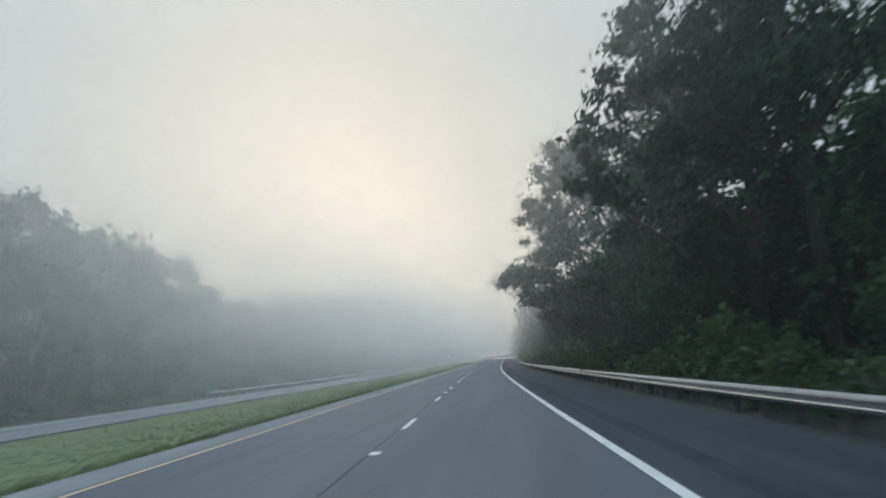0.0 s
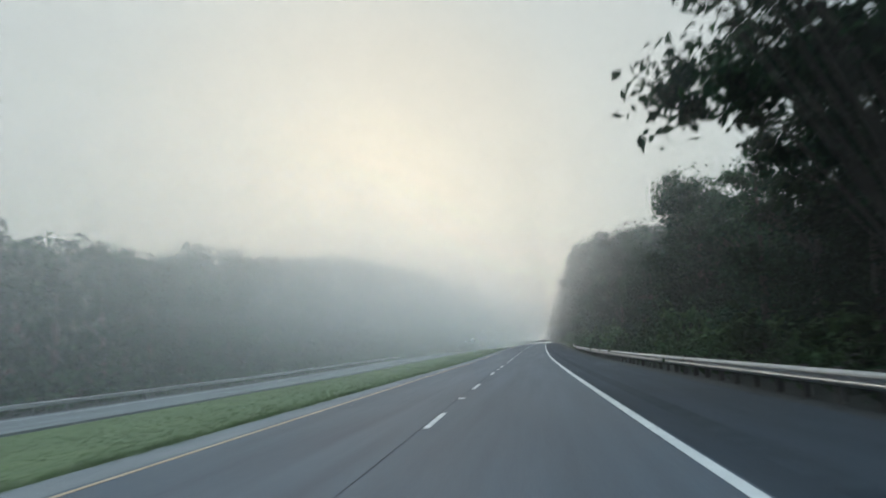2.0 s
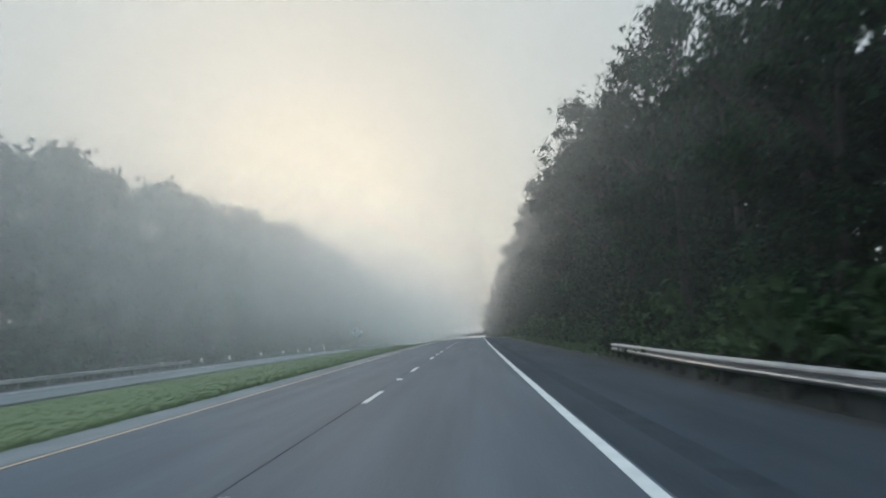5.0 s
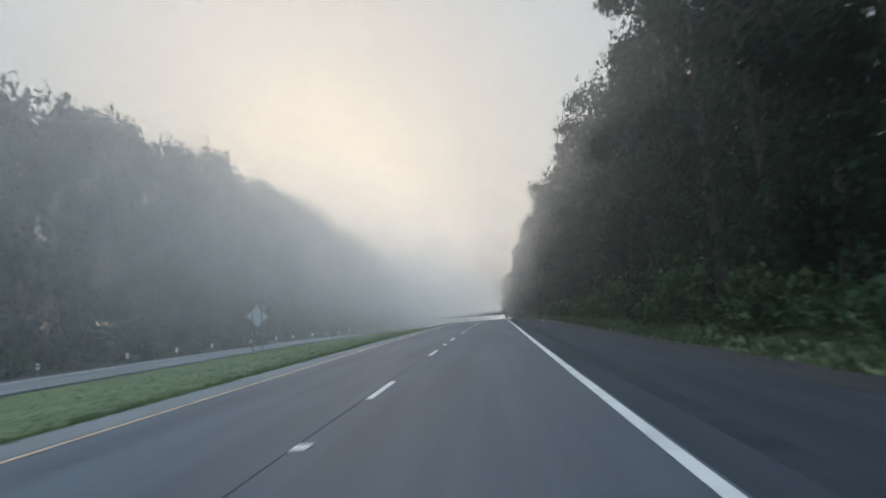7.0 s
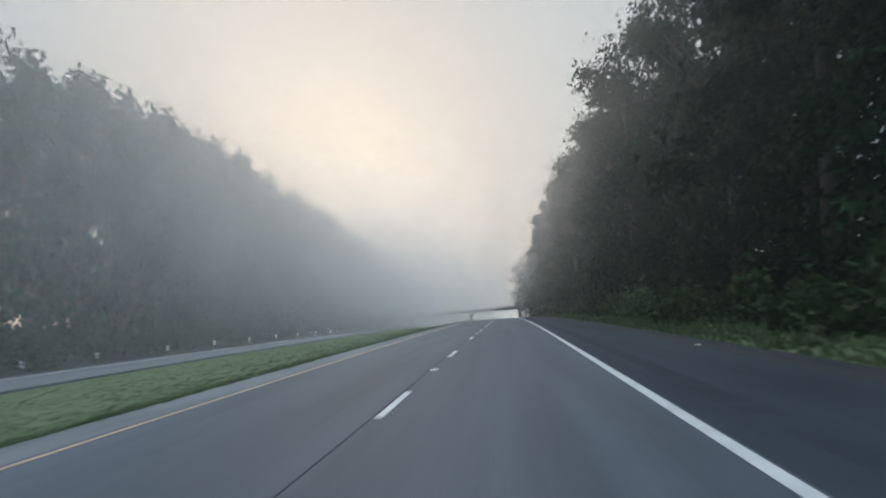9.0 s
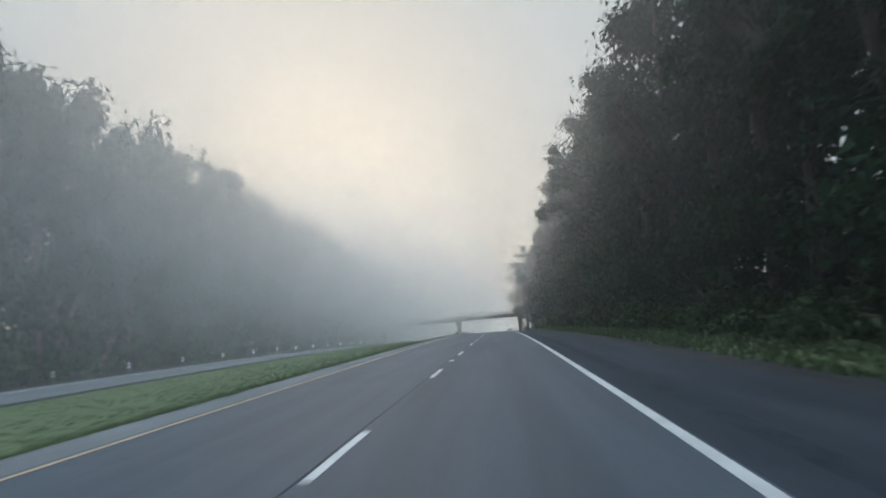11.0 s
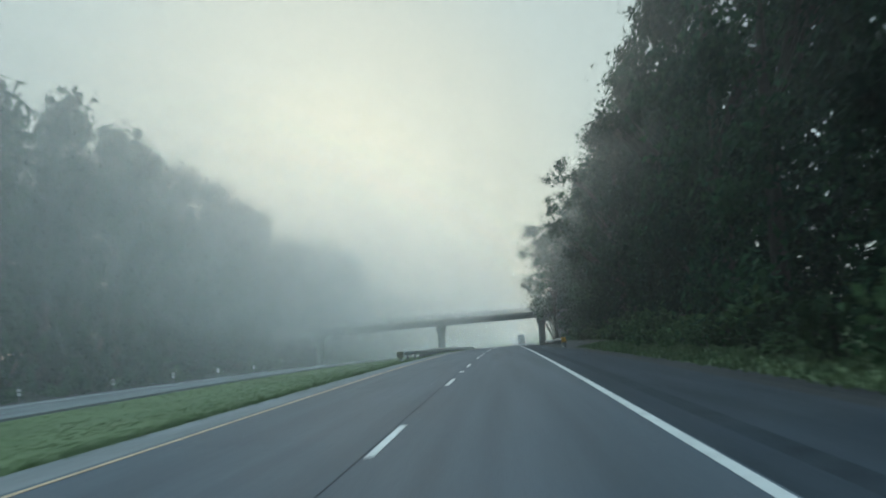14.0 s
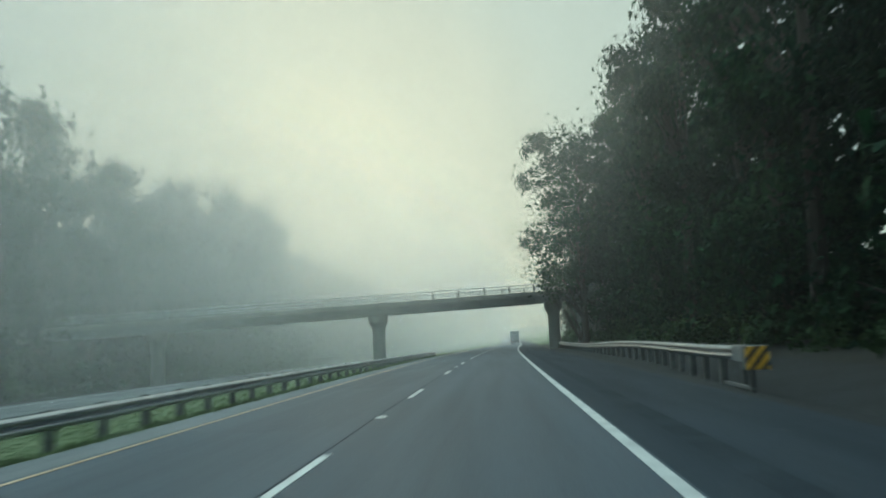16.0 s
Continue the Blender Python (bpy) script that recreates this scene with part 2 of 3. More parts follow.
def rod(bm, a, b, r0, r1, seg=12):
    a, b = Vector(a), Vector(b)
    made = bmesh.ops.create_cone(bm, cap_ends=True, segments=seg, radius1=r0, radius2=r1, depth=(b - a).length)["verts"]
    turn = (b - a).to_track_quat("Z", "Y").to_matrix().to_4x4()
    bmesh.ops.transform(bm, matrix=Matrix.Translation((a + b) / 2) @ turn, verts=made)
    return bm


def prism(bm, outline, x0, x1):
    """An outline of (y, z) points drawn out along x."""
    a = [bm.verts.new((x0, y, z)) for y, z in outline]
    b = [bm.verts.new((x1, y, z)) for y, z in outline]
    n = len(outline)
    bm.faces.new(a)
    bm.faces.new(b[::-1])
    for i in range(n):
        bm.faces.new((a[i], b[i], b[(i + 1) % n], a[(i + 1) % n]))
    bmesh.ops.recalc_face_normals(bm, faces=bm.faces)
    return bm


def ribbon(name, section, y0, y1, step, mat, skirt=0.0, label="", category="", kind="structure", parent=None, wobble=0.0):
    """A strip along the road with a cross-section of (offset, height) points; skirt closes its sides downwards."""
    pts = list(section)
    if skirt:
        pts = [(pts[0][0], pts[0][1] - skirt)] + pts + [(pts[-1][0], pts[-1][1] - skirt)]
    ys = np.arange(y0, y1 + step * 0.5, step)
    verts, faces, k = [], [], len(pts)
    for y in ys:
        for off, up in pts:
            w = wobble * noise.noise((off, y * 0.25, 3.0)) if wobble else 0.0
            verts.append(place(off + w, float(y), up))
    for i in range(len(ys) - 1):
        for j in range(k - 1):
            a = i * k + j
            faces.append((a, a + 1, a + k + 1, a + k))
    ob = new(name, mesh_of(name, verts, faces, mat))
    ob.parent = parent
    if not parent:
        tagged(ob, label, category, "", kind)
    elif label:
        tagged(ob, label)
    return ob


# ---- ground and roads ----
ribbon("ground", [(-2000, 4), (-300, 6), (-80, 2.0), (-48, -0.4), (-36, -1.75), (-32, -1.65), (-30, -1.45), (-24, -1.35), (-17.5, -1.0), (-14, -0.98),
                  (-10, -0.72), (-6.2, -0.32), (-4.9, -0.20), (0, -0.22), (7.2, -0.22), (7.9, -0.14), (9.0, 0.02), (12, 0.5), (20, 1.5), (60, 5), (300, 8), (2000, 4)],
       -400, 2600, 10, SOIL, label="grassy ground falling away to the woods", category="ground")
road = ribbon("road", [(-3.85, -0.088), (-3.66, -0.082), (0, 0), (3.66, -0.011), (3.78, -0.0125)], -200, 1400, 4, ASPHALT, skirt=0.12, label="grey two-lane asphalt carriageway of a highway", category="road")
ribbon("shoulder_inner", [(-4.85, -0.125), (-3.85, -0.088)], -200, 1400, 4, CONCRETE_EDGE, skirt=0.1, label="narrow pale worn shoulder beside the grass median", category="shoulder")
ribbon("shoulder_edge", [(3.78, -0.0125), (4.35, -0.024)], -200, 1400, 4, SHOULDER, skirt=0.12, label="dark asphalt margin beside the white edge line", category="shoulder")
ribbon("rumble_strip", [(4.35, -0.024), (4.75, -0.032)], -200, 1400, 4, RUMBLE, skirt=0.12, label="dark milled rumble strip beside the edge line", category="rumble strip")
ribbon("shoulder_outer", [(4.75, -0.032), (7.15, -0.10)], -200, 1400, 4, SHOULDER, skirt=0.12, label="dark asphalt shoulder of the highway", category="shoulder")
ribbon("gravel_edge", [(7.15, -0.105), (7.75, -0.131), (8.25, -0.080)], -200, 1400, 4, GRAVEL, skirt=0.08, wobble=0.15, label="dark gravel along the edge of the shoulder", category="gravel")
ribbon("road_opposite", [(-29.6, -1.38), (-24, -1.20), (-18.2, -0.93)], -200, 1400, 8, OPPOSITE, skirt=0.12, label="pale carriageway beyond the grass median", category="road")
ribbon("edge_line_white", [(3.58, -0.003), (3.74, -0.006)], -200, 1400, 4, WHITE_LINE, skirt=0.004, parent=road, label="solid white edge line", wobble=0.008)
ribbon("edge_line_yellow", [(-3.71, -0.076), (-3.61, -0.073)], -200, 1400, 4, YELLOW_LINE, skirt=0.004, parent=road, label="solid yellow edge line", wobble=0.008)
ribbon("lane_seam", [(-0.110, 0.004), (-0.090, 0.004)], -60, 900, 2, SEAM, skirt=0.003, parent=road, label="tarred seam between the lanes", wobble=0.02)
for name, off in (("edge_line_opposite_near", -19.2), ("edge_line_opposite_far", -27.2)):
    up = -0.98 if off > -22 else -1.295
    ribbon(name, [(off - 0.08, up), (off + 0.08, up)], -100, 900, 8, WHITE_LINE, skirt=0.004, parent=None, label="faded white line on the carriageway beyond the median", category="road marking")

# strips of ground below the trees, coloured nearly black over the grassy soil
ribbon("dark_ground", [(7.75, -0.125), (8.6, 0.0), (9.0, 0.05), (12, 0.53)], -200, 186, 4, DARK_GROUND, wobble=0.2, label="near-black ground behind the guardrail", category="ground")
ribbon("dark_ground_far", [(-80, 2.02), (-48, -0.37), (-36, -1.71), (-32.5, -1.62)], -100, 1000, 8, DARK_GROUND, wobble=0.4, label="near-black ground under the woods beyond the far carriageway", category="ground")
ribbon("dark_ground_bridge", [(10.5, 0.31), (12, 0.53), (20, 1.53), (40, 3.28)], 480, 700, 4, DARK_GROUND, wobble=0.25, label="near-black ground under the trees beside the bridge", category="ground")
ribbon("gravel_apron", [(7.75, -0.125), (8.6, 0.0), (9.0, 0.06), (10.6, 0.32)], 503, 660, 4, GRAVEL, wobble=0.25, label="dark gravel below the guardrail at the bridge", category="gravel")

# lane dashes, ten feet long on a forty-foot beat, and a raised marker in every other gap
BEAT, FIRST = 12.192, 1.820
dash_mesh = bpy.data.meshes.new("lane_dash")
bm = boxed(-0.055, 0.055, 0, 3.05, -0.004, 0.005)
bm.to_mesh(dash_mesh)
bm.free()
dash_mesh.materials.append(WHITE_LINE)
bm = bmesh.new()
prism(bm, [(-0.10, -0.01), (0.10, -0.01), (0.04, 0.020), (-0.04, 0.020)], -0.055, 0.055)
box(bm, -0.085, -0.06, -0.14, 0.14, -0.01, 0.012)
box(bm, 0.06, 0.085, -0.14, 0.14, -0.01, 0.012)
marker_mesh = bpy.data.meshes.new("raised_marker")
bm.to_mesh(marker_mesh)
bm.free()
marker_mesh.materials.append(REFLECT_WHITE)
for k in range(-5, 72):
    y = FIRST + BEAT * k
    part("lane_dash", dash_mesh, None, road, at=along(0.0, y, 0.003, tilt=True))
    if k % 2:
        part("raised_marker", marker_mesh, None, road, at=along(0.0, y + 3.05 + (BEAT - 3.05) / 2, 0.003, tilt=True))


# ---- guardrails ----
W_FACE = [(0.0, 0.0), (0.075, 0.050), (0.083, 0.085), (0.070, 0.110), (0.012, 0.140), (0.012, 0.170), (0.070, 0.200), (0.083, 0.225), (0.075, 0.260), (0.0, 0.310)]


def guardrail(y0, y1, off_at, top_at, foot, side, label, group, post_mat, step=1.905):
    """A W-beam rail on posts. off_at and top_at give its face's offset and top along the road; side is +1 where its face looks towards +x."""
    start = place(off_at(y0), y0)
    rail = thing("guardrail", Matrix.Translation(start), label, "guardrail", group)
    n = int((y1 - y0) / step)
    for i in range(0, n, 2):
        a, b = y0 + i * step, min(y0 + (i + 2) * step, y0 + n * step)
        verts, faces = [], []
        ring = [(d, h) for d, h in W_FACE] + [(d - 0.006, h) for d, h in reversed(W_FACE)]
        cuts = 3
        for c in range(cuts):
            y = a - 0.02 + (b + 0.06 - a) * c / (cuts - 1)
            p = place(off_at(y), y, top_at(y) - 0.31) - start
            for d, h in ring:
                verts.append((p.x + side * d, p.y, p.z + h))
        k = len(ring)
        for c in range(cuts - 1):
            for j in range(k):
                faces.append((c * k + j, c * k + (j + 1) % k, (c + 1) * k + (j + 1) % k, (c + 1) * k + j))
        faces += [tuple(range(k)), tuple(range((cuts - 1) * k, cuts * k))[::-1]]
        part("beam", mesh_of("beam", verts, faces, STEEL), None, rail)
    bm = boxed(-0.075, 0.075, -0.09, 0.09, -1.1, 0.02, bevel=0.008)
    post_mesh = bpy.data.meshes.new("rail_post")
    bm.to_mesh(post_mesh)
    bm.free()
    post_mesh.materials.append(post_mat)
    bm = boxed(-0.08, 0.075, -0.075, 0.075, -0.34, 0.0, bevel=0.008)
    block_mesh = bpy.data.meshes.new("spacer_block")
    bm.to_mesh(block_mesh)
    bm.free()
    block_mesh.materials.append(post_mat)
    for i in range(n + 1):
        y = y0 + i * step
        p = place(off_at(y), y, top_at(y)) - start
        post = part("rail_post", post_mesh, None, rail, at=Matrix.Translation((p.x - side * 0.23, p.y, p.z)))
        part("spacer_block", block_mesh, None, post, at=Matrix.Translation((side * 0.152, 0, 0.0)))
    return rail


def striped_marker(parent, centre, width, height, lean, mat):
    """A yellow board with black diagonal stripes that faces back along the road, at the end of a rail."""
    board = part("marker_board", boxed(-width / 2, width / 2, -0.012, 0.012, -height / 2, height / 2, bevel=0.006), mat, parent, "yellow board with black diagonal stripes", at=Matrix.Translation(centre))
    band = 0.085
    for k in range(-4, 5):
        bm = bmesh.new()
        c = k * band * 2.9
        # clip the slanted band to the board
        line = [(c + lean * z / 20 * height / 2 * 1.0, z / 20 * height / 2) for z in range(-20, 21)]
        left = [(min(max(x, -width / 2), width / 2), z) for x, z in line]
        right = [(min(max(x + band * 1.3, -width / 2), width / 2), z) for x, z in line]
        rows = [(l[0], q[0], l[1]) for l, q in zip(left, right) if q[0] - l[0] > 0.004]
        if len(rows) < 2:
            continue
        vs = [(bm.verts.new((a, -0.0165, z)), bm.verts.new((b, -0.0165, z))) for a, b, z in rows]
        for (a, b), (c2, d) in zip(vs, vs[1:]):
            bm.faces.new((a, b, d, c2))
        part("stripe", bm, MATT_BLACK, board)
    return board


def rail_end(rail, start_off, y, top, side, lean, foot_drop):
    """The blunt end of a rail: a flat plate, an impact head, its post and strut, and the striped board."""
    o = place(start_off, y, top) - rail.matrix_world.translation
    part("end_plate", boxed(-0.03 + o.x, 0.03 + o.x, o.y - 1.3, o.y + 0.1, o.z - 0.34, o.z + 0.02, bevel=0.01), STEEL, rail, "flat steel end plate")
    part("impact_head", boxed(o.x - 0.22, o.x + 0.22, o.y - 1.75, o.y - 1.25, o.z - 0.46, o.z + 0.04, bevel=0.03), DARK_STEEL, rail, "grey steel impact head")
    part("end_post", boxed(o.x - 0.05, o.x + 0.05, o.y - 1.2, o.y - 1.1, o.z - 1.1, o.z - 0.3, bevel=0.006), DARK_STEEL, rail)
    part("ground_strut", boxed(o.x - 0.03, o.x + 0.03, o.y - 1.2, o.y + 0.8, o.z - foot_drop + 0.03, o.z - foot_drop + 0.10, bevel=0.006), STEEL, rail)
    # the board in the median has a darker, greyer yellow than the outer one
    striped_marker(rail, (o.x + 0.05 * side, o.y - 1.775, o.z - 0.21), 0.48, 0.48, lean, REFLECT_YELLOW if side < 0 else DULL_YELLOW)


def ease(y, a, b):
    s = min(max((y - a) / (b - a), 0.0), 1.0)
    return s * s * (3 - 2 * s)


guardrail(-70, 178, lambda y: 7.62 + 0.5 * ease(y, 160, 180), lambda y: 0.57, 0, -1, "long galvanised guardrail along the outer shoulder below trees", "guardrails", WOOD_POST)
guardrail(75.4, 237, lambda y: -30.9, lambda y: -0.66, 0, 1, "pale galvanised guardrail beyond the far carriageway", "guardrails", DARK_STEEL, step=3.81)
left_rail = guardrail(495.4, 581, lambda y: -5.6 - 1.05 * (1 - ease(y, 494.5, 502)) + 0.35 * ease(y, 520, 580), lambda y: 0.44 - 0.14 * ease(y, 515, 575), 0, 1, "galvanised guardrail on dark posts in the median", "guardrails", DARK_STEEL)
rail_end(left_rail, -6.75, 495.4, 0.44, 1, -0.85, 0.75)
right_rail = guardrail(513.6, 606, lambda y: 7.55 + 0.75 * ease(y, 513, 532), lambda y: 0.86 - 0.24 * ease(y, 530, 556) + 0.08 * ease(y, 560, 590), 0, -1, "galvanised guardrail with a striped end board, leading under the bridge", "guardrails", DARK_STEEL)
rail_end(right_rail, 7.55, 513.6, 0.86, -1, 0.85, 0.95)


# ---- overpass ----
def overpass():
    a, b = Vector((-9.0, 577.6, 4.56)), Vector((9.0, 584.3, 5.20))
    base = place(0, 581.0)
    run = (b - a).normalized()
    turn = math.degrees(math.atan2(run.y, run.x))
    slope = (b.z - a.z) / (b - a).length
    low = 4.88  # underside at the lane line
    m = pose(base.x, 580.95, base.z, 0, 0, turn)
    br = thing("overpass", m, "weathered concrete road bridge crossing above both carriageways", "bridge")

    def z(u):
        return low + slope * u

    def beam(name, u0, u1, v0, v1, h0, h1, mat, label="", parent=br):
        bm = bmesh.new()
        vs = [bm.verts.new((u, v, z(u) + h)) for u in (u0, u1) for v in (v0, v1) for h in (h0, h1)]
        for f in ((0, 1, 3, 2), (4, 6, 7, 5), (0, 4, 5, 1), (2, 3, 7, 6), (0, 2, 6, 4), (1, 5, 7, 3)):
            bm.faces.new([vs[i] for i in f])
        bmesh.ops.recalc_face_normals(bm, faces=bm.faces)
        bmesh.ops.bevel(bm, geom=list(bm.edges), offset=0.015, segments=1, affect="EDGES")
        return part(name, bm, mat, parent, label)

    U0, U1, W = -72.0, 24.0, 9.6
    for i, v in enumerate((0.35, 2.6, 4.8, 7.0, 9.0)):
        beam("girder", U0, U1, v - 0.16, v + 0.16, 0.0, 0.80, GIRDER)
    beam("deck", U0, U1, -0.25, W + 0.25, 0.80, 1.04, CONCRETE)
    for v in (-0.25, W - 0.05):
        beam("kerb_wall", U0, U1, v, v + 0.30, 1.04, 1.26, CONCRETE, "low concrete kerb wall")
    for v in (-0.10, W + 0.10):
        rail = beam("top_rail", U0, U1, v - 0.05, v + 0.05, 2.02, 2.10, STEEL, "steel railing")
        for h in (1.75, 1.48):
            beam("cross_rail", U0, U1, v - 0.03, v + 0.03, h, h + 0.05, STEEL, "", rail)
        for k in range(32):
            u = U0 + 1.5 + k * 2.95
            if u < U1:
                part("railing_post", boxed(u - 0.075, u + 0.075, v - 0.09, v + 0.09, z(u) + 1.26, z(u) + 2.06, bevel=0.01), CONCRETE, rail)
    c, si = math.cos(radians(turn)), math.sin(radians(turn))
    for dx, dy in ((-11.1, -3.0), (8.05, 4.9), (-33.0, -8.0)):
        u, v = dx * c + dy * si, -dx * si + dy * c
        foot = -2.6
        prof = [(0.72, foot), (0.70, -0.2), (0.66, 2.6), (0.68, 3.35), (0.86, 3.75), (1.05, 4.05), (1.05, 4.75)]
        bm = bmesh.new()
        rings = []
        for rr, h in prof:
            zz = z(u) - (4.75 - h) if h > 2.0 else h
            rings.append([bm.verts.new((u + rr * math.cos(q * math.tau / 20), v + 0.9 * rr * math.sin(q * math.tau / 20), zz)) for q in range(20)])
        for r0, r1 in zip(rings, rings[1:]):
            for q in range(20):
                bm.faces.new((r0[q], r0[(q + 1) % 20], r1[(q + 1) % 20], r1[q]))
        bm.faces.new(rings[-1])
        bm.faces.new(rings[0][::-1])
        part("pier", bm, CONCRETE, br, "round concrete pier with a flared head")
    part("abutment", boxed(16.5, 26.0, -1.0, W + 1.0, -1.5, z(16.5) + 0.02, bevel=0.05), CONCRETE, br)
    part("abutment", boxed(-74.0, -60.0, -1.0, W + 1.0, -3.5, z(-74) + 0.02, bevel=0.05), CONCRETE, br)
    return br


overpass()


# ---- sign, posts, lorry ----
def sign_from_behind():
    sg = thing("road_sign", along(-16.79, 269.8, -0.99), "diamond road sign on two posts, its bare metal back towards us", "road sign")
    for x in (-0.39, 0.39):
        part("sign_post", boxed(x - 0.03, x + 0.03, -0.03, 0.03, -0.4, 3.5, bevel=0.006), DARK_STEEL, sg, "dark steel post")
    bm = bmesh.new()
    s, r0 = 0.80, 0.10
    ring = []
    for cx, cz, a0 in ((s - r0, 0, -45), (0, s - r0, 45), (-s + r0, 0, 135), (0, -s + r0, 225)):
        for q in range(5):
            a = radians(a0 + q * 22.5)
            ring.append((cx + r0 * math.cos(a), cz + r0 * math.sin(a)))
    front = [bm.verts.new((x, 0.035, z + 2.93)) for x, z in ring]
    back = [bm.verts.new((x, 0.041, z + 2.93)) for x, z in ring]
    bm.faces.new(front)
    bm.faces.new(back[::-1])
    for i in range(len(ring)):
        bm.faces.new((front[i], back[i], back[(i + 1) % len(ring)], front[(i + 1) % len(ring)]))
    bmesh.ops.recalc_face_normals(bm, faces=bm.faces)
    panel = part("sign_panel", bm, ALUMINIUM, sg, "bare aluminium back of the sign")
    for h in (2.66, 3.20):
        part("brace", boxed(-0.44, 0.44, -0.005, 0.034, h - 0.03, h + 0.03, bevel=0.004), ALUMINIUM, panel)


sign_from_behind()


def delineator():
    d = thing("delineator", Matrix.Identity(4), "slim roadside post with two white reflectors", "roadside post", "delineators beyond the far carriageway")
    part("post", boxed(-0.04, 0.04, -0.015, 0.015, -0.3, 1.02, bevel=0.005), DARK_STEEL, d)
    for h in (0.58, 0.84):
        part("reflector", boxed(-0.13, 0.13, -0.03, -0.016, h, h + 0.18, bevel=0.004), REFLECT_WHITE, d, "white reflector plate")
    return d


first_post = delineator()
spots = [225.0, 236.8, 247.2, 262.2, 275.6, 286.2, 296.0, 309.8, 321.8, 331.3, 344.0, 355.8, 367.5, 379.0, 390.5, 402.0, 413.5, 425.0, 436.5, 447.5, 458.0, 469.5, 481.3, 493.7, 505.2, 517.0, 529.0]
for i, y in enumerate(spots):
    m = along(-30.2, y, -1.50)
    if i:
        copy_thing(first_post, m)
    else:
        first_post.matrix_world = m


def scraps():
    """Bits on the asphalt: a pale scrap, a dark tar patch and small stones."""
    for off, y, up, wide, deep, mat, name, label, cat in (
            (7.3, 296.0, -0.10, 0.22, 0.14, REFLECT_WHITE, "litter_scrap", "crumpled white scrap lying on the shoulder edge", "litter"),
            (4.99, 54.0, -0.042, 0.55, 0.30, SEAM, "tar_patch", "dark tar patch on the shoulder", "tar patch"),
            (5.76, 505.7, -0.066, 0.32, 0.16, SEAM, "tyre_scrap", "small black scrap of tyre on the shoulder", "litter"),
            (2.16, 397.8, 0.0, 0.07, 0.06, REFLECT_WHITE, "stone", "small pale stone on the lane", "stone"),
            (1.11, 408.8, 0.0, 0.07, 0.05, REFLECT_WHITE, "stone", "small pale stone on the lane", "stone"),
            (1.91, 202.2, 0.0, 0.08, 0.06, REFLECT_WHITE, "stone", "small pale stone on the lane", "stone")):
        bm = bmesh.new()
        bmesh.ops.create_icosphere(bm, subdivisions=2, radius=0.5)
        for v in bm.verts:
            w = 1.0 + 0.35 * noise.noise(v.co * 3.0 + Vector((off, y, 0)))
            v.co = Vector((v.co.x * wide * w, v.co.y * deep * w, max(v.co.z, -0.1) * 0.35 * min(wide, 0.12) * w))
        me = bpy.data.meshes.new(name)
        bm.to_mesh(me)
        bm.free()
        me.materials.append(mat)
        ob = tagged(new(name, me), label, cat)
        ob.matrix_world = along(off, y, up, 25)


scraps()


def lorry():
    t = thing("lorry", along(1.75, 735.0), "dusty pale box lorry seen from behind, far along the road", "lorry")
    body = part("cargo_box", boxed(-1.28, 1.28, 0, 12.5, 1.05, 4.0, bevel=0.04), TRUCK_WHITE, t, "dusty white cargo box")
    for x0, x1 in ((-1.22, -0.01), (0.01, 1.22)):
        part("rear_door", boxed(x0, x1, -0.035, 0.0, 1.15, 3.9, bevel=0.01), TRUCK_WHITE, body)
    part("chassis", boxed(-0.5, 0.5, 0.1, 14.0, 0.75, 1.05, bevel=0.02), DARK_STEEL, t)
    part("bumper", boxed(-1.2, 1.2, -0.02, 0.1, 0.5, 0.68, bevel=0.02), DARK_STEEL, t)
    part("cab", boxed(-1.22, 1.22, 13.2, 15.6, 0.6, 3.4, bevel=0.15), TRUCK_WHITE, t)
    for x in (-1.0, 1.0):
        part("tail_lamp", boxed(x - 0.1, x + 0.1, -0.03, 0.02, 0.85, 0.98, bevel=0.01), RED_LENS, t)
        for y in (1.2, 2.5, 14.2):
            wheel = part("wheel", rod(bmesh.new(), (x - 0.15, y, 0.5), (x + 0.15, y, 0.5), 0.5, 0.5, 20), RUBBER, t)
            part("rim", rod(bmesh.new(), (x - 0.16, y, 0.5), (x + 0.16, y, 0.5), 0.27, 0.27, 16), ALUMINIUM, wheel)


lorry()


# ---- trees and shrubs ----
def tube(verts, faces, pts, radii, seg=7):
    base = len(verts)
    for i, (p, rr) in enumerate(zip(pts, radii)):
        p = Vector(p)
        d = (Vector(pts[min(i + 1, len(pts) - 1)]) - Vector(pts[max(i - 1, 0)])).normalized()
        side = d.cross(Vector((0.31, 0.95, 0.05))).normalized()
        other = d.cross(side)
        for q in range(seg):
            a = q * math.tau / seg
            verts.append(p + side * (rr * math.cos(a)) + other * (rr * math.sin(a)))
    for i in range(len(pts) - 1):
        for q in range(seg):
            a, b = base + i * seg + q, base + i * seg + (q + 1) % seg
            faces.append((a, b, b + seg, a + seg))


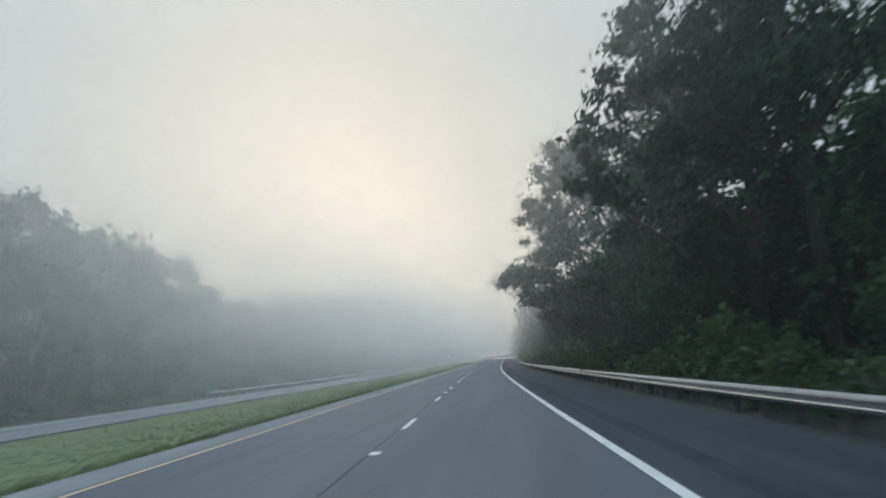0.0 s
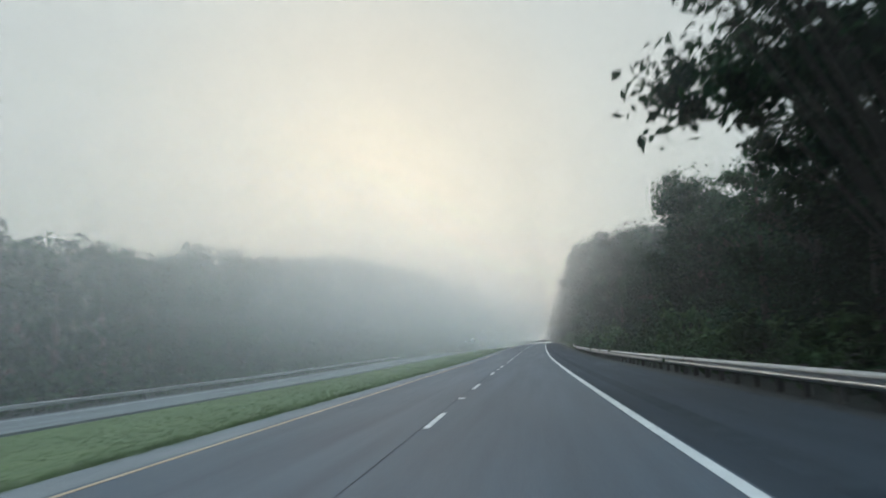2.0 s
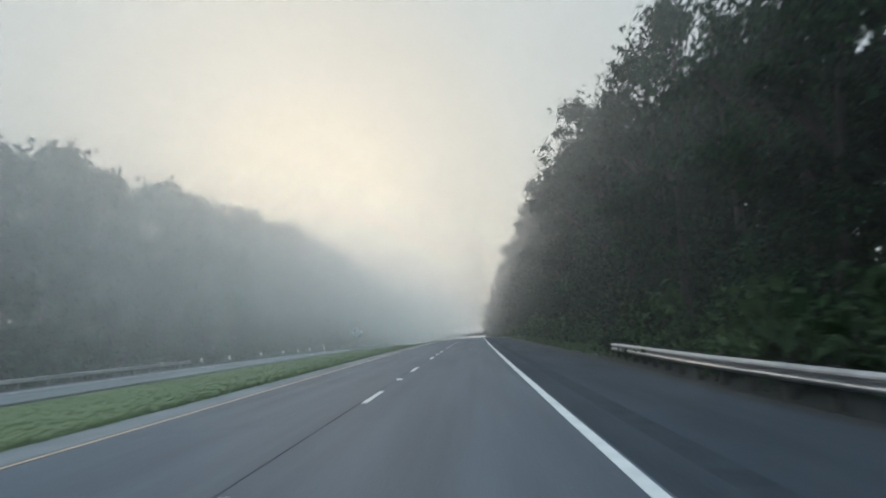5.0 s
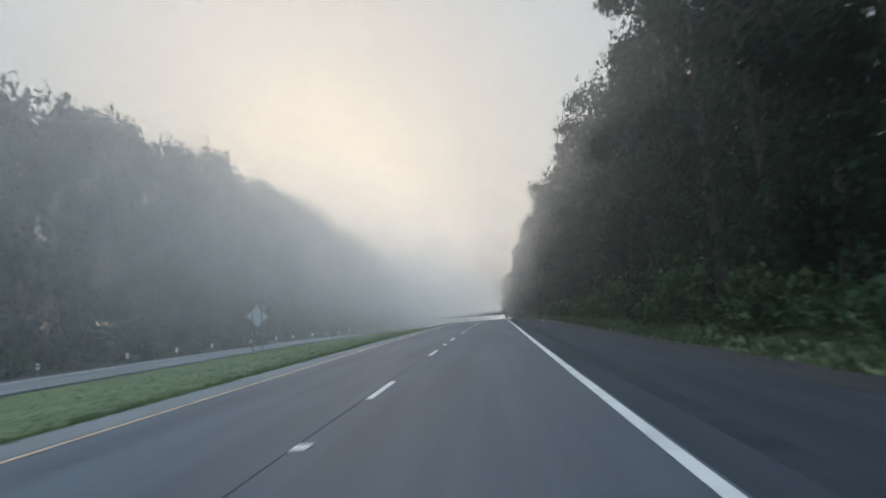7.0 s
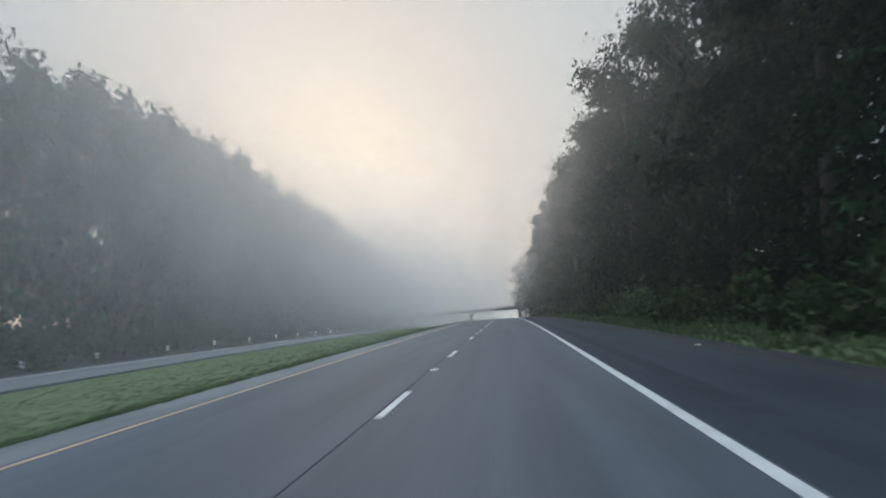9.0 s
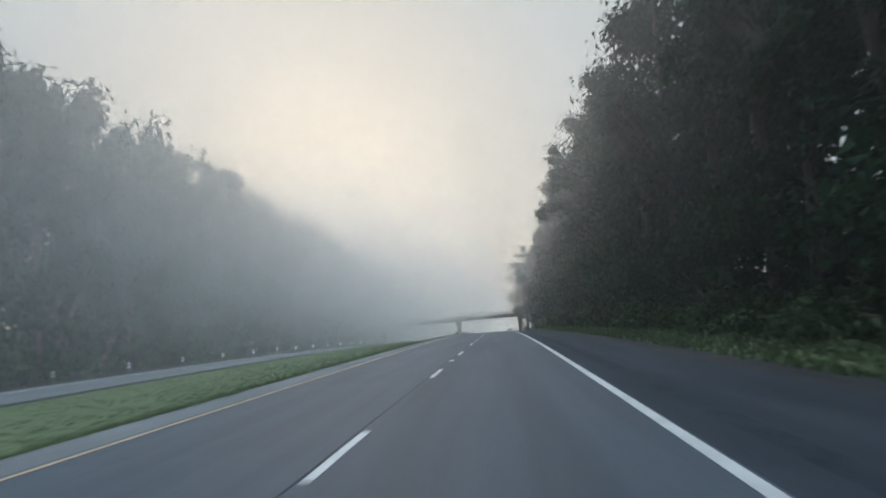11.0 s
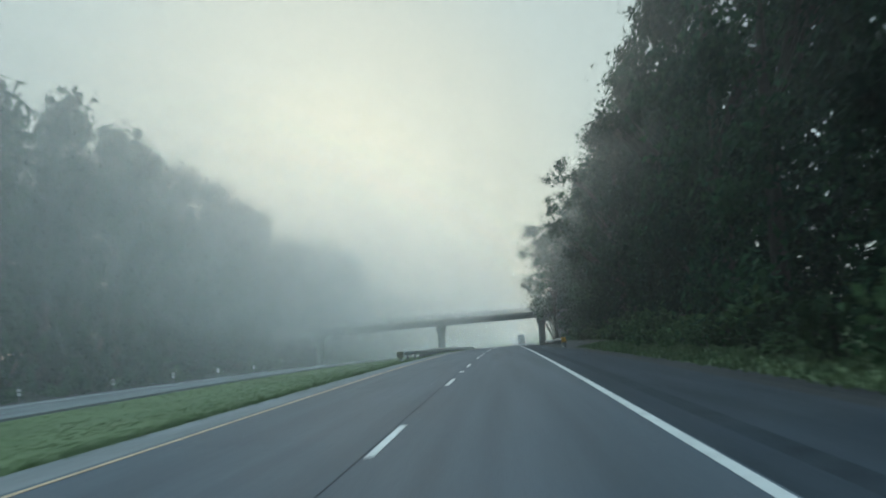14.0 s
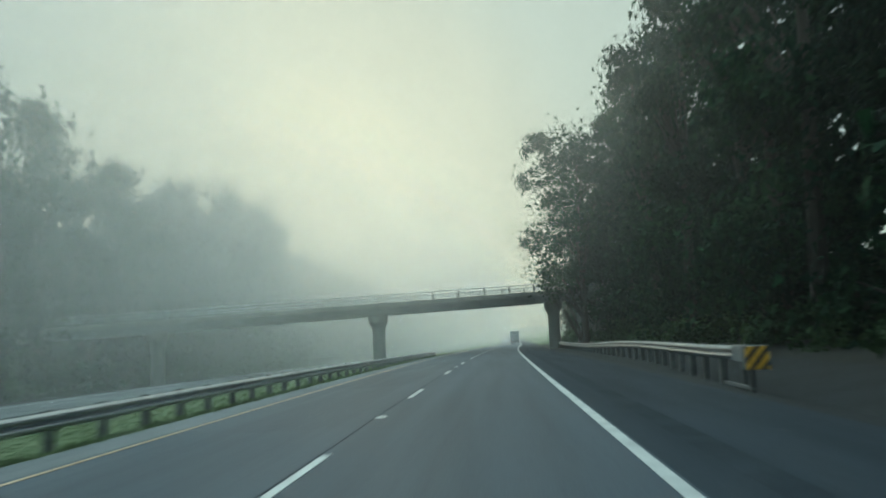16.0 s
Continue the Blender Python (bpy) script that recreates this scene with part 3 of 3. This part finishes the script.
def leaf_mesh(name, centres, radii, each, sizes, rng, mat, droop=0.25, corners=3):
    """Leaves in loose clumps that thin out towards their edge; every leaf a small blade of three corners, or a folded diamond of four."""
    n = len(centres) * each
    c = np.repeat(np.array(centres), each, axis=0)
    rad = np.repeat(np.array(radii), each)[:, None]
    d = rng.normal(size=(n, 3))
    d /= np.linalg.norm(d, axis=1, keepdims=True)
    spread = np.minimum(np.abs(rng.normal(size=(n, 1))) * 0.62 + 0.12, 1.7)
    p = c + d * rad * spread * np.array([1.0, 1.0, 0.72])
    up = d * 0.9 + rng.normal(size=(n, 3)) * 0.6 + np.array([0, 0, 0.4])
    up /= np.linalg.norm(up, axis=1, keepdims=True)
    t = np.cross(up, rng.normal(size=(n, 3)))
    t /= np.linalg.norm(t, axis=1, keepdims=True)
    b = np.cross(up, t)
    s = np.repeat(np.array(sizes), each)[:, None] * (0.55 + 0.9 * rng.random((n, 1)))
    sag = np.array([0, 0, -1.0]) * s * droop
    if corners == 3:
        pts = [p - t * s * 0.40 + b * s * 0.34, p + t * s * 0.62 + sag, p - t * s * 0.30 - b * s * 0.36]
    else:
        pts = [p - t * s * 0.5, p + b * s * 0.30 + up * s * 0.08, p + t * s * 0.55 + sag, p - b * s * 0.30 + up * s * 0.08]
    v = np.stack(pts, axis=1).reshape(-1, 3)
    me = bpy.data.meshes.new(name)
    me.vertices.add(corners * n)
    me.vertices.foreach_set("co", v.ravel())
    me.loops.add(corners * n)
    me.loops.foreach_set("vertex_index", np.arange(corners * n, dtype=np.int32))
    me.polygons.add(n)
    me.polygons.foreach_set("loop_start", np.arange(0, corners * n, corners, dtype=np.int32))
    me.materials.append(mat)
    me.update(calc_edges=True)
    return me


def crown_clumps(rng, clumps, size, height, wide, base, open_=0.0, reach=(), core=4, loose=1.0):
    """Centres, radii and leaf sizes of the clumps of an uneven crown: rounded lobes round a shaded core."""
    centres, radii, sizes = [], [], []
    lobes = []
    count = max(8, clumps // 14)
    turn = rng.random() * math.tau
    for k in range(count):
        s = (k + 0.3 + 0.5 * rng.random()) / count
        env = min(1.0, 0.66 + 1.3 * s) * math.sqrt(max(0.05, 1.0 - max(0.0, (s - 0.35) / 0.72) ** 2.2))
        a = turn + k * 2.4 + rng.uniform(-0.5, 0.5)
        big = wide * rng.uniform(0.30, 0.46) * (1.1 - 0.35 * s)
        q = max(0.0, wide * env * rng.uniform(0.72, 1.12) - big * 0.8) * (1.05 - 0.3 * s)
        lobes.append((q * math.cos(a), q * math.sin(a), base + (height - base) * s - 0.4 * big, big))
    lobes += list(reach)
    for k in range(clumps):
        if k % core == core - 1 and not open_ or k % 9 == 8:
            s, a = rng.random(), rng.random() * math.tau
            q = 0.62 * wide * math.sqrt(rng.random()) * (1 - 0.6 * s)
            centres.append((q * math.cos(a), q * math.sin(a), base + (height - base) * 0.9 * s))
            radii.append((1.3 + 1.0 * rng.random()) * wide / 5.0)
            sizes.append(size * 1.2)
            continue
        x, y, z, big = lobes[k % len(lobes)]
        d = rng.normal(size=3) + np.array([0.25 * x / wide, 0.25 * y / wide, 0.25])
        d *= big * rng.random() ** 0.4 / np.linalg.norm(d)
        hang = 0.32 * (d[0] * d[0] + d[1] * d[1]) / big  # the rim of a lobe hangs down
        centres.append((x + d[0], y + d[1], z + d[2] * 0.6 - hang))
        radii.append(loose * (0.75 + 0.65 * rng.random()) * max(0.9, wide / 5.0))
        sizes.append(size)
    return centres, radii, sizes


def tree(seed, clumps, each, size, label, group, height=20.0, wide=5.0, base=2.5, open_=0.0, mat=LEAF, name="tree", reach=(), loose=1.0, corners=3):
    """A broad-leaved tree: tapered trunk, limbs that end in leaf clumps, and an uneven crown."""
    rng = np.random.default_rng(seed)
    tr = thing(name, Matrix.Identity(4), label, "tree", group)
    lean = rng.normal(size=2) * 0.5
    spine = [Vector((lean[0] * s * s + 0.25 * math.sin(3 * s + seed), lean[1] * s * s + 0.25 * math.cos(2.4 * s + seed), s * height * 0.88 - 0.5)) for s in np.linspace(0, 1, 8)]
    verts, faces = [], []
    tube(verts, faces, spine, [0.36 * (1 - 0.9 * s) + 0.03 for s in np.linspace(0, 1, 8)], 9)
    centres, radii, sizes = crown_clumps(rng, clumps, size, height, wide, base, open_, reach, loose=loose)
    for k in range(0, clumps, 6):
        end = Vector(centres[k])
        zz = max(1.5, end.z - 0.55 * math.hypot(end.x, end.y) - 1.0)
        i = min(max(int(zz / (height * 0.88) * 7), 0), 6)
        root = spine[i]
        mid = root.lerp(end, 0.5) + Vector((0, 0, 0.35))
        tube(verts, faces, [root, mid, end], [0.10, 0.06, 0.015], 5)
    part("trunk", mesh_of("trunk", verts, faces, BARK, True), None, tr)
    part("crown", leaf_mesh("crown", centres, radii, each, sizes, rng, mat, corners=corners), None, tr)
    return tr


def woods(name, spots, label, seed, size=0.68, clumps=60, each=29):
    """The trees behind the front row, too many to tell apart, in one mesh of leaves."""
    rng = np.random.default_rng(seed)
    centres, radii, sizes = [], [], []
    for p, tall in spots:
        c, r, s = crown_clumps(rng, clumps, size, tall, 5.8, 0.6, core=2)
        centres += [(p.x + q[0], p.y + q[1], p.z + q[2]) for q in c]
        radii += r
        sizes += s
    return tagged(new(name, leaf_mesh(name, centres, radii, each, sizes, rng, LEAF)), label, "woods", "", "stuff")


def scatter(models, spots):
    """Stands the models at the spots: each a pose and the scale across and up. The models themselves take the first spots."""
    for i, (m, wide, tall) in enumerate(spots):
        scale = Matrix.Diagonal((wide, wide, tall, 1))
        if i < len(models):
            models[i].matrix_world = m @ scale
        else:
            src = models[i % len(models)]
            keep = src.scale.copy()
            src.scale = (1, 1, 1)
            copy_thing(src, m @ scale)
            src.scale = keep


rng = random.Random(7)
NEAR = "tall dark green broad-leaved tree at the edge of the woods"
near_models = [tree(11 + i, 170, 46, 0.31, NEAR, "trees beside the outer shoulder", wide=4.5 + 0.35 * (i % 3), base=1.2 + 0.5 * (i % 2), loose=0.9) for i in range(6)]
far_models = [tree(71 + i, 120, 35, 0.55, "tall broad-leaved tree grey in the mist beyond the far carriageway", "trees beyond the far carriageway", wide=5.8, base=0.6) for i in range(5)]

# outer side: height of the canopy along the road
R_Y = [-40, 30, 44, 56, 84, 92, 104, 116, 126, 134, 142, 160, 185, 215, 250, 300, 440, 470, 500, 540, 575, 620, 760]
R_H = [25, 25, 24, 13, 12, 9.5, 9.2, 9.2, 10.5, 13, 14.5, 16.5, 20, 23, 25, 28, 29, 28, 28, 27, 26, 25, 24]
spots = []
y = -34.0
while y < 660:
    h = float(np.interp(y, R_Y, R_H)) * rng.uniform(0.88, 1.06)
    off = 13.9 + rng.uniform(-0.9, 1.6) + float(np.interp(y, [-40, 50, 70, 235, 255, 330, 350, 440, 470, 500, 545, 580, 600], [1.3, 1.3, 0, 0, 1.3, 1.3, 0, 0, -0.7, 0.2, 0.6, 0.9, 3.5]))
    spots.append((along(off, y, 0.35, rng.uniform(0, 360)), max(0.62, min(1.08, h / 23)) * rng.uniform(0.92, 1.08), h / 20))
    y += rng.uniform(5.6, 7.4) * max(0.75, min(1.0, h / 22))
# keep the order of models random along the road
scatter(near_models, spots)
spots = []
y = -36.0
while y < 720:
    h = float(np.interp(y, R_Y, R_H)) * rng.uniform(0.84, 0.95) * float(np.interp(y, [42, 60, 110, 130, 160, 200], [0.5, 1.0, 1.0, 1.12, 1.12, 1.0]))
    spots.append((place(19.6 + rng.uniform(-1.2, 1.2), y, 0.9), h))
    if y > 0:
        spots.append((place(28.0 + rng.uniform(-1.5, 1.5), y + 3.0, 1.8), h * 1.05))
    y += rng.uniform(6.0, 8.5)
woods("woods_outer", spots, "dense broad-leaved woods behind the roadside trees", 55)
lone = tree(97, 430, 110, 0.33, "tall open-crowned tree reaching over the guardrail", "trees beside the outer shoulder", height=25.0, wide=7.8, base=7.0, open_=0.1, loose=0.6, corners=4, reach=((-7.4, -6.6, 9.2, 1.7), (-5.8, -4.6, 9.4, 2.0), (-5.5, 1.0, 7.6, 1.9)))
lone.matrix_world = along(12.8, 69.0, 0.2)
tree(99, 170, 80, 0.25, "leafy round-topped tree standing above its neighbours", "trees beside the outer shoulder", height=12.0, wide=4.6, base=2.5, loose=0.7).matrix_world = along(13.6, 102.0, 0.3, 60)
tree(96, 190, 76, 0.25, "leafy tall tree standing above its neighbours", "trees beside the outer shoulder", height=14.2, wide=4.8, base=2.5, loose=0.7).matrix_world = along(15.4, 114.0, 0.4, 200)
tree(98, 260, 80, 0.28, "broad-leaved tree leaning over the end of the bridge", "trees beside the outer shoulder", height=22.0, wide=7.0, base=6.5, loose=0.7).matrix_world = along(9.8, 571.0, 0.3, 140)

# trees whose limbs reach out over the shoulder
REACH = "broad-leaved tree with a leafy limb reaching over the shoulder"
for seed, off, y, limbs in ((131, 13.3, 17.0, ((-6.0, 0, 8.2, 1.5), (-5.4, 0.5, 10.6, 1.9), (-4.5, 0, 13.2, 2.2), (-3.2, 0.3, 10.0, 2.4))),
                            (132, 14.6, 217.0, ((-4.8, 0, 13.0, 1.9), (-3.6, -1, 15.6, 2.4), (-2.6, 1, 18.4, 2.6), (-2.6, 0, 13.6, 2.4))),
                            (133, 13.2, 411.0, ((-5.6, 0, 11.2, 1.6), (-4.6, -0.6, 13.6, 2.2), (-4.0, 0.8, 16.6, 2.4), (-3.2, 0, 12.4, 2.4))),
                            (134, 13.1, 508.0, ((-5.6, 0, 11.4, 1.6), (-4.6, -0.6, 14.0, 2.2), (-4.0, 0.8, 17.0, 2.4), (-3.2, 0, 12.6, 2.4)))):
    tree(seed, 230, 62, 0.33, REACH, "trees beside the outer shoulder", height=23.0, wide=4.6, base=3.0, loose=0.85, corners=4, reach=limbs).matrix_world = along(off, y, 0.3)

# far side
L_Y = [-20, 50, 80, 96, 108, 128, 150, 185, 230, 280, 340, 400, 450, 540, 562, 578, 588, 600, 612, 640, 718, 950]
L_H = [20, 20, 20, 18, 14, 13.5, 17, 19, 24.5, 27, 31, 31, 30, 29, 27.5, 24.5, 22.5, 27, 29, 27, 24, 23]
spots = []
y = 0.0
while y < 640:
    h = (float(np.interp(y, L_Y, L_H)) + 3.0) * rng.uniform(0.95, 1.03)
    spots.append((along(-41.5 + rng.uniform(-1.2, 1.2), y, -1.5, rng.uniform(0, 360)), rng.uniform(0.9, 1.15), h / 20))
    y += rng.uniform(5.0, 7.0)
scatter(far_models, spots)
spots = []
y = 4.0
while y < 950:
    h = (float(np.interp(y, L_Y, L_H)) + 2.8) * rng.uniform(0.94, 1.02) * float(np.interp(y, [505, 535, 625, 660], [1.0, 0.74, 0.74, 1.0]))
    spots.append((place(-47.5 + rng.uniform(-1.5, 1.5), y, -1.2), h))
    y += rng.uniform(6.0, 7.5)
y = 0.0
while y < 900:
    spots.append((place(-59.0 + rng.uniform(-2.0, 2.0), y, -0.6), 0.86 * float(np.interp(y, L_Y, L_H))))
    y += rng.uniform(6.5, 8.5)
woods("woods_far", spots, "dense woods behind the trees beyond the far carriageway", 56, size=0.80, clumps=50, each=26)


def shrub(seed, label, group):
    r = np.random.default_rng(seed)
    sh = thing("shrub", Matrix.Identity(4), label, "shrub", group)
    centres, radii = [], []
    for k in range(13):
        a, q = r.random() * math.tau, 1.25 * r.random() ** 0.6
        centres.append((q * math.cos(a), q * math.sin(a), 0.25 + 1.35 * r.random() * (1.1 - 0.45 * q)))
        radii.append(0.35 + 0.35 * r.random())
    verts, faces = [], []
    for k in range(0, 13, 2):
        e = Vector(centres[k])
        tube(verts, faces, [(e.x * 0.15, e.y * 0.15, -0.1), (e.x * 0.55, e.y * 0.55, e.z * 0.6), tuple(e)], [0.025, 0.016, 0.006], 5)
    part("stem", mesh_of("stem", verts, faces, BARK, True), None, sh)
    part("foliage", leaf_mesh("foliage", centres, radii, 30, [0.25] * 13, r, LEAF_VINE, corners=4), None, sh)
    return sh


shrub_models = [shrub(201 + i, "leafy green bramble bush at the foot of the trees", "bushes beside the outer shoulder") for i in range(4)]
spots = []
y = -20.0
while y < 640:
    front = (9.6 if y > 185 else 8.4) + 2.0 * ease(y, 485, 510)
    s = rng.uniform(0.7, 1.5)
    spots.append((along(front + 0.8 * s + rng.uniform(-0.3, 0.7), y, 0.02, rng.uniform(0, 360)), s, s * rng.uniform(0.8, 1.3)))
    y += rng.uniform(1.7, 3.7)
y = -20.0
while y < 178:
    s = rng.uniform(0.42, 0.62)
    spots.append((along(8.55 + rng.uniform(-0.05, 0.3), y, 0.0, rng.uniform(0, 360)), s, s * rng.uniform(0.7, 1.0)))
    y += rng.uniform(1.0, 1.8)
scatter(shrub_models, spots)
r2 = np.random.default_rng(77)
centres, radii = [], []
for k in range(900):
    p = place(-35.4 + r2.uniform(-1.4, 1.0), r2.uniform(20, 640), -1.5)
    centres.append((p.x, p.y, p.z + 0.2 + 2.6 * r2.random() ** 1.5))
    radii.append(0.7 + 0.6 * r2.random())
tagged(new("undergrowth_far", leaf_mesh("undergrowth_far", centres, radii, 40, [0.42] * 900, r2, LEAF)), "dark undergrowth below the trees beyond the far carriageway", "undergrowth", "", "stuff")


# ---- grass ----
def section_up(off):
    xs = [-17.5, -14, -10, -6.2, -4.9, 7.2, 7.9, 9.0, 12]
    zs = [-1.0, -0.98, -0.72, -0.32, -0.20, -0.22, -0.14, 0.02, 0.5]
    return np.interp(off, xs, zs)


def grass(name, count, off0, off1, y0, y1, tall, label, mat, seed, power=1.0):
    r = np.random.default_rng(seed)
    off = off1 + (off0 - off1) * r.random(count) ** power
    y = y0 + (y1 - y0) * r.random(count)
    x = np.interp(y, GRID, ROAD_X) + off
    z = np.interp(y, GRID, ROAD_Z) + section_up(off) - 0.01
    root = np.stack([x, y, z], 1)
    blades = 2
    root = np.repeat(root, blades, 0) + np.concatenate([r.normal(size=(count * blades, 2)) * 0.06, np.zeros((count * blades, 1))], 1)
    n = len(root)
    a = r.random(n) * math.tau
    h = tall * (0.5 + r.random(n))
    wide = np.stack([np.cos(a), np.sin(a), np.zeros(n)], 1) * (0.035 + 0.03 * r.random((n, 1)))
    bend = np.stack([-np.sin(a), np.cos(a), np.zeros(n)], 1) * (h * r.uniform(-0.5, 0.5, n))[:, None]
    tip = root + bend + np.stack([np.zeros(n), np.zeros(n), h], 1)
    v = np.stack([root - wide, root + wide, tip], 1).reshape(-1, 3)
    me = bpy.data.meshes.new(name)
    me.vertices.add(3 * n)
    me.vertices.foreach_set("co", v.ravel())
    me.loops.add(3 * n)
    me.loops.foreach_set("vertex_index", np.arange(3 * n, dtype=np.int32))
    me.polygons.add(n)
    me.polygons.foreach_set("loop_start", np.arange(0, 3 * n, 3, dtype=np.int32))
    me.materials.append(mat)
    me.update(calc_edges=True)
    return tagged(new(name, me), label, "grass", "", "stuff")


grass("median_grass", 60000, -17.6, -4.95, -12, 600, 0.04, "mown green grass of the median", GRASS, 5, 1.4)
grass("median_edge_grass", 16000, -5.35, -4.74, -12, 600, 0.14, "longer dark grass along the edge of the median", GRASS, 6)
grass("verge_grass", 30000, 8.1, 11.4, 176, 504, 0.15, "long green verge grass below the bushes", TALL_GRASS, 8)

# ---- mist ----
scene.cycles.transparent_max_bounces = 128


def mist_material(share):
    """Thin mist: light mostly passes, a little is scattered on; it drifts in patches."""
    m = bpy.data.materials.new("mist")
    m.use_nodes = True
    t = m.node_tree
    t.nodes.clear()
    o = t.nodes.new("ShaderNodeOutputMaterial")
    onward = t.nodes.new("ShaderNodeBsdfRefraction")
    onward.inputs["Roughness"].default_value, onward.inputs["IOR"].default_value = 1.0, 1.4
    clear, dif, tra = t.nodes.new("ShaderNodeBsdfTransparent"), t.nodes.new("ShaderNodeBsdfDiffuse"), t.nodes.new("ShaderNodeBsdfTranslucent")
    half, mix = t.nodes.new("ShaderNodeMixShader"), t.nodes.new("ShaderNodeMixShader")
    for n in (dif, tra):
        n.inputs["Color"].default_value = (0.98, 0.985, 0.985, 1)
    half.inputs[0].default_value = 0.55
    t.links.new(dif.outputs[0], half.inputs[1])
    t.links.new(tra.outputs[0], half.inputs[2])
    a = t.nodes.new("ShaderNodeAttribute")
    a.attribute_name = "thickness"
    g = t.nodes.new("ShaderNodeNewGeometry")
    n = t.nodes.new("ShaderNodeTexNoise")
    n.inputs["Scale"].default_value, n.inputs["Detail"].default_value = 0.045, 2
    t.links.new(g.outputs["Position"], n.inputs["Vector"])
    r = t.nodes.new("ShaderNodeMapRange")
    r.inputs["From Min"].default_value, r.inputs["From Max"].default_value = 0.25, 0.75
    r.inputs["To Min"].default_value, r.inputs["To Max"].default_value = share * 0.75, share * 1.25
    t.links.new(n.outputs["Fac"], r.inputs["Value"])
    x = t.nodes.new("ShaderNodeMath")
    x.operation = "MULTIPLY"
    t.links.new(a.outputs["Fac"], x.inputs[0])
    t.links.new(r.outputs[0], x.inputs[1])
    cap = t.nodes.new("ShaderNodeMath")
    cap.operation = "MINIMUM"
    cap.inputs[1].default_value = 0.2
    t.links.new(x.outputs[0], cap.inputs[0])
    t.links.new(cap.outputs[0], mix.inputs[0])
    t.links.new(clear.outputs[0], mix.inputs[1])
    spread = t.nodes.new("ShaderNodeMixShader")
    spread.inputs[0].default_value = 0.24
    t.links.new(half.outputs[0], spread.inputs[1])
    t.links.new(onward.outputs[0], spread.inputs[2])
    t.links.new(spread.outputs[0], mix.inputs[2])
    t.links.new(mix.outputs[0], o.inputs["Surface"])
    return m


M_OFF = [-78, -60, -48, -38, -31, -24, -18, -12, -6, -2, 0.7, 2.9, 6, 9, 13, 19, 27, 38]
M_SIDE = [2.6, 2.6, 2.6, 2.9, 3.1, 2.9, 2.3, 1.6, 1.2, 1.2, 1.35, 1.3, 0.8, 0.45, 0.28, 0.22, 0.22, 0.22]
M_UP = [-2.5, 0.05, 2.6, 6.0, 11.0, 17.0, 24.0, 32.0, 40.0, 52.0]
M_LOW = [0.32, 0.40, 0.54, 0.82, 1.0, 0.95, 0.75, 0.45, 0.2, 0.0]


def mist(name, ys, share, label, lane_open=True):
    """Drifting, leaning veils of thin mist across the valley, one behind another, denser over the far side; the lane itself stays open."""
    verts, faces, val = [], [], []
    k = len(M_OFF)
    for y in ys:
        base = len(verts)
        dense = float(np.interp(y, (-20, 200, 245, 320, 390, 480, 530), (1.15, 1.15, 0.9, 0.95, 1.05, 1.1, 1.7)))
        bank = float(np.interp(y, (50, 74, 185, 212), (1.0, 1.7, 1.7, 1.0)))  # it lies thicker along the guardrail woods
        for up, fade in zip(M_UP, M_LOW):
            for off, side in zip(M_OFF, M_SIDE):
                drift = 3.4 * noise.noise((off * 0.07, up * 0.11, y * 0.37))
                verts.append(place(off, float(y), up) + Vector((0, drift, 0)))
                rim = lane_open and 0.6 < off < 3.0 and 0.0 < up < 2.7
                if not lane_open:
                    side = max(side, 1.2)
                else:  # the mist hangs in the crowns
                    side = (side + 0.9 * ease(up, 5.0, 20.0) * ease(off, 2.0, 13.0)) * (1.0 + (bank - 1.0) * ease(off, 2.0, 13.0))
                val.append(0.0 if rim else fade * side * (dense if off < 0 else min(dense, 1.05)))
        for i in range(len(M_UP) - 1):
            for j in range(k - 1):
                if lane_open and M_OFF[j] == 0.7 and M_UP[i] == 0.05:
                    continue
                a = base + i * k + j
                faces.append((a, a + 1, a + k + 1, a + k))
    me = mesh_of(name, verts, faces, mist_material(share), True)
    at = me.attributes.new("thickness", "FLOAT", "POINT")
    at.data.foreach_set("value", val)
    return tagged(new(name, me), label, "mist", "", "stuff")


mist("morning_mist", np.arange(-8, 640, 11.0), 0.059, "pale morning mist drifting over the highway and the woods")
mist("mist_distance", np.arange(645, 1150, 24), 0.10, "pale morning mist closing the view far ahead", lane_open=False)
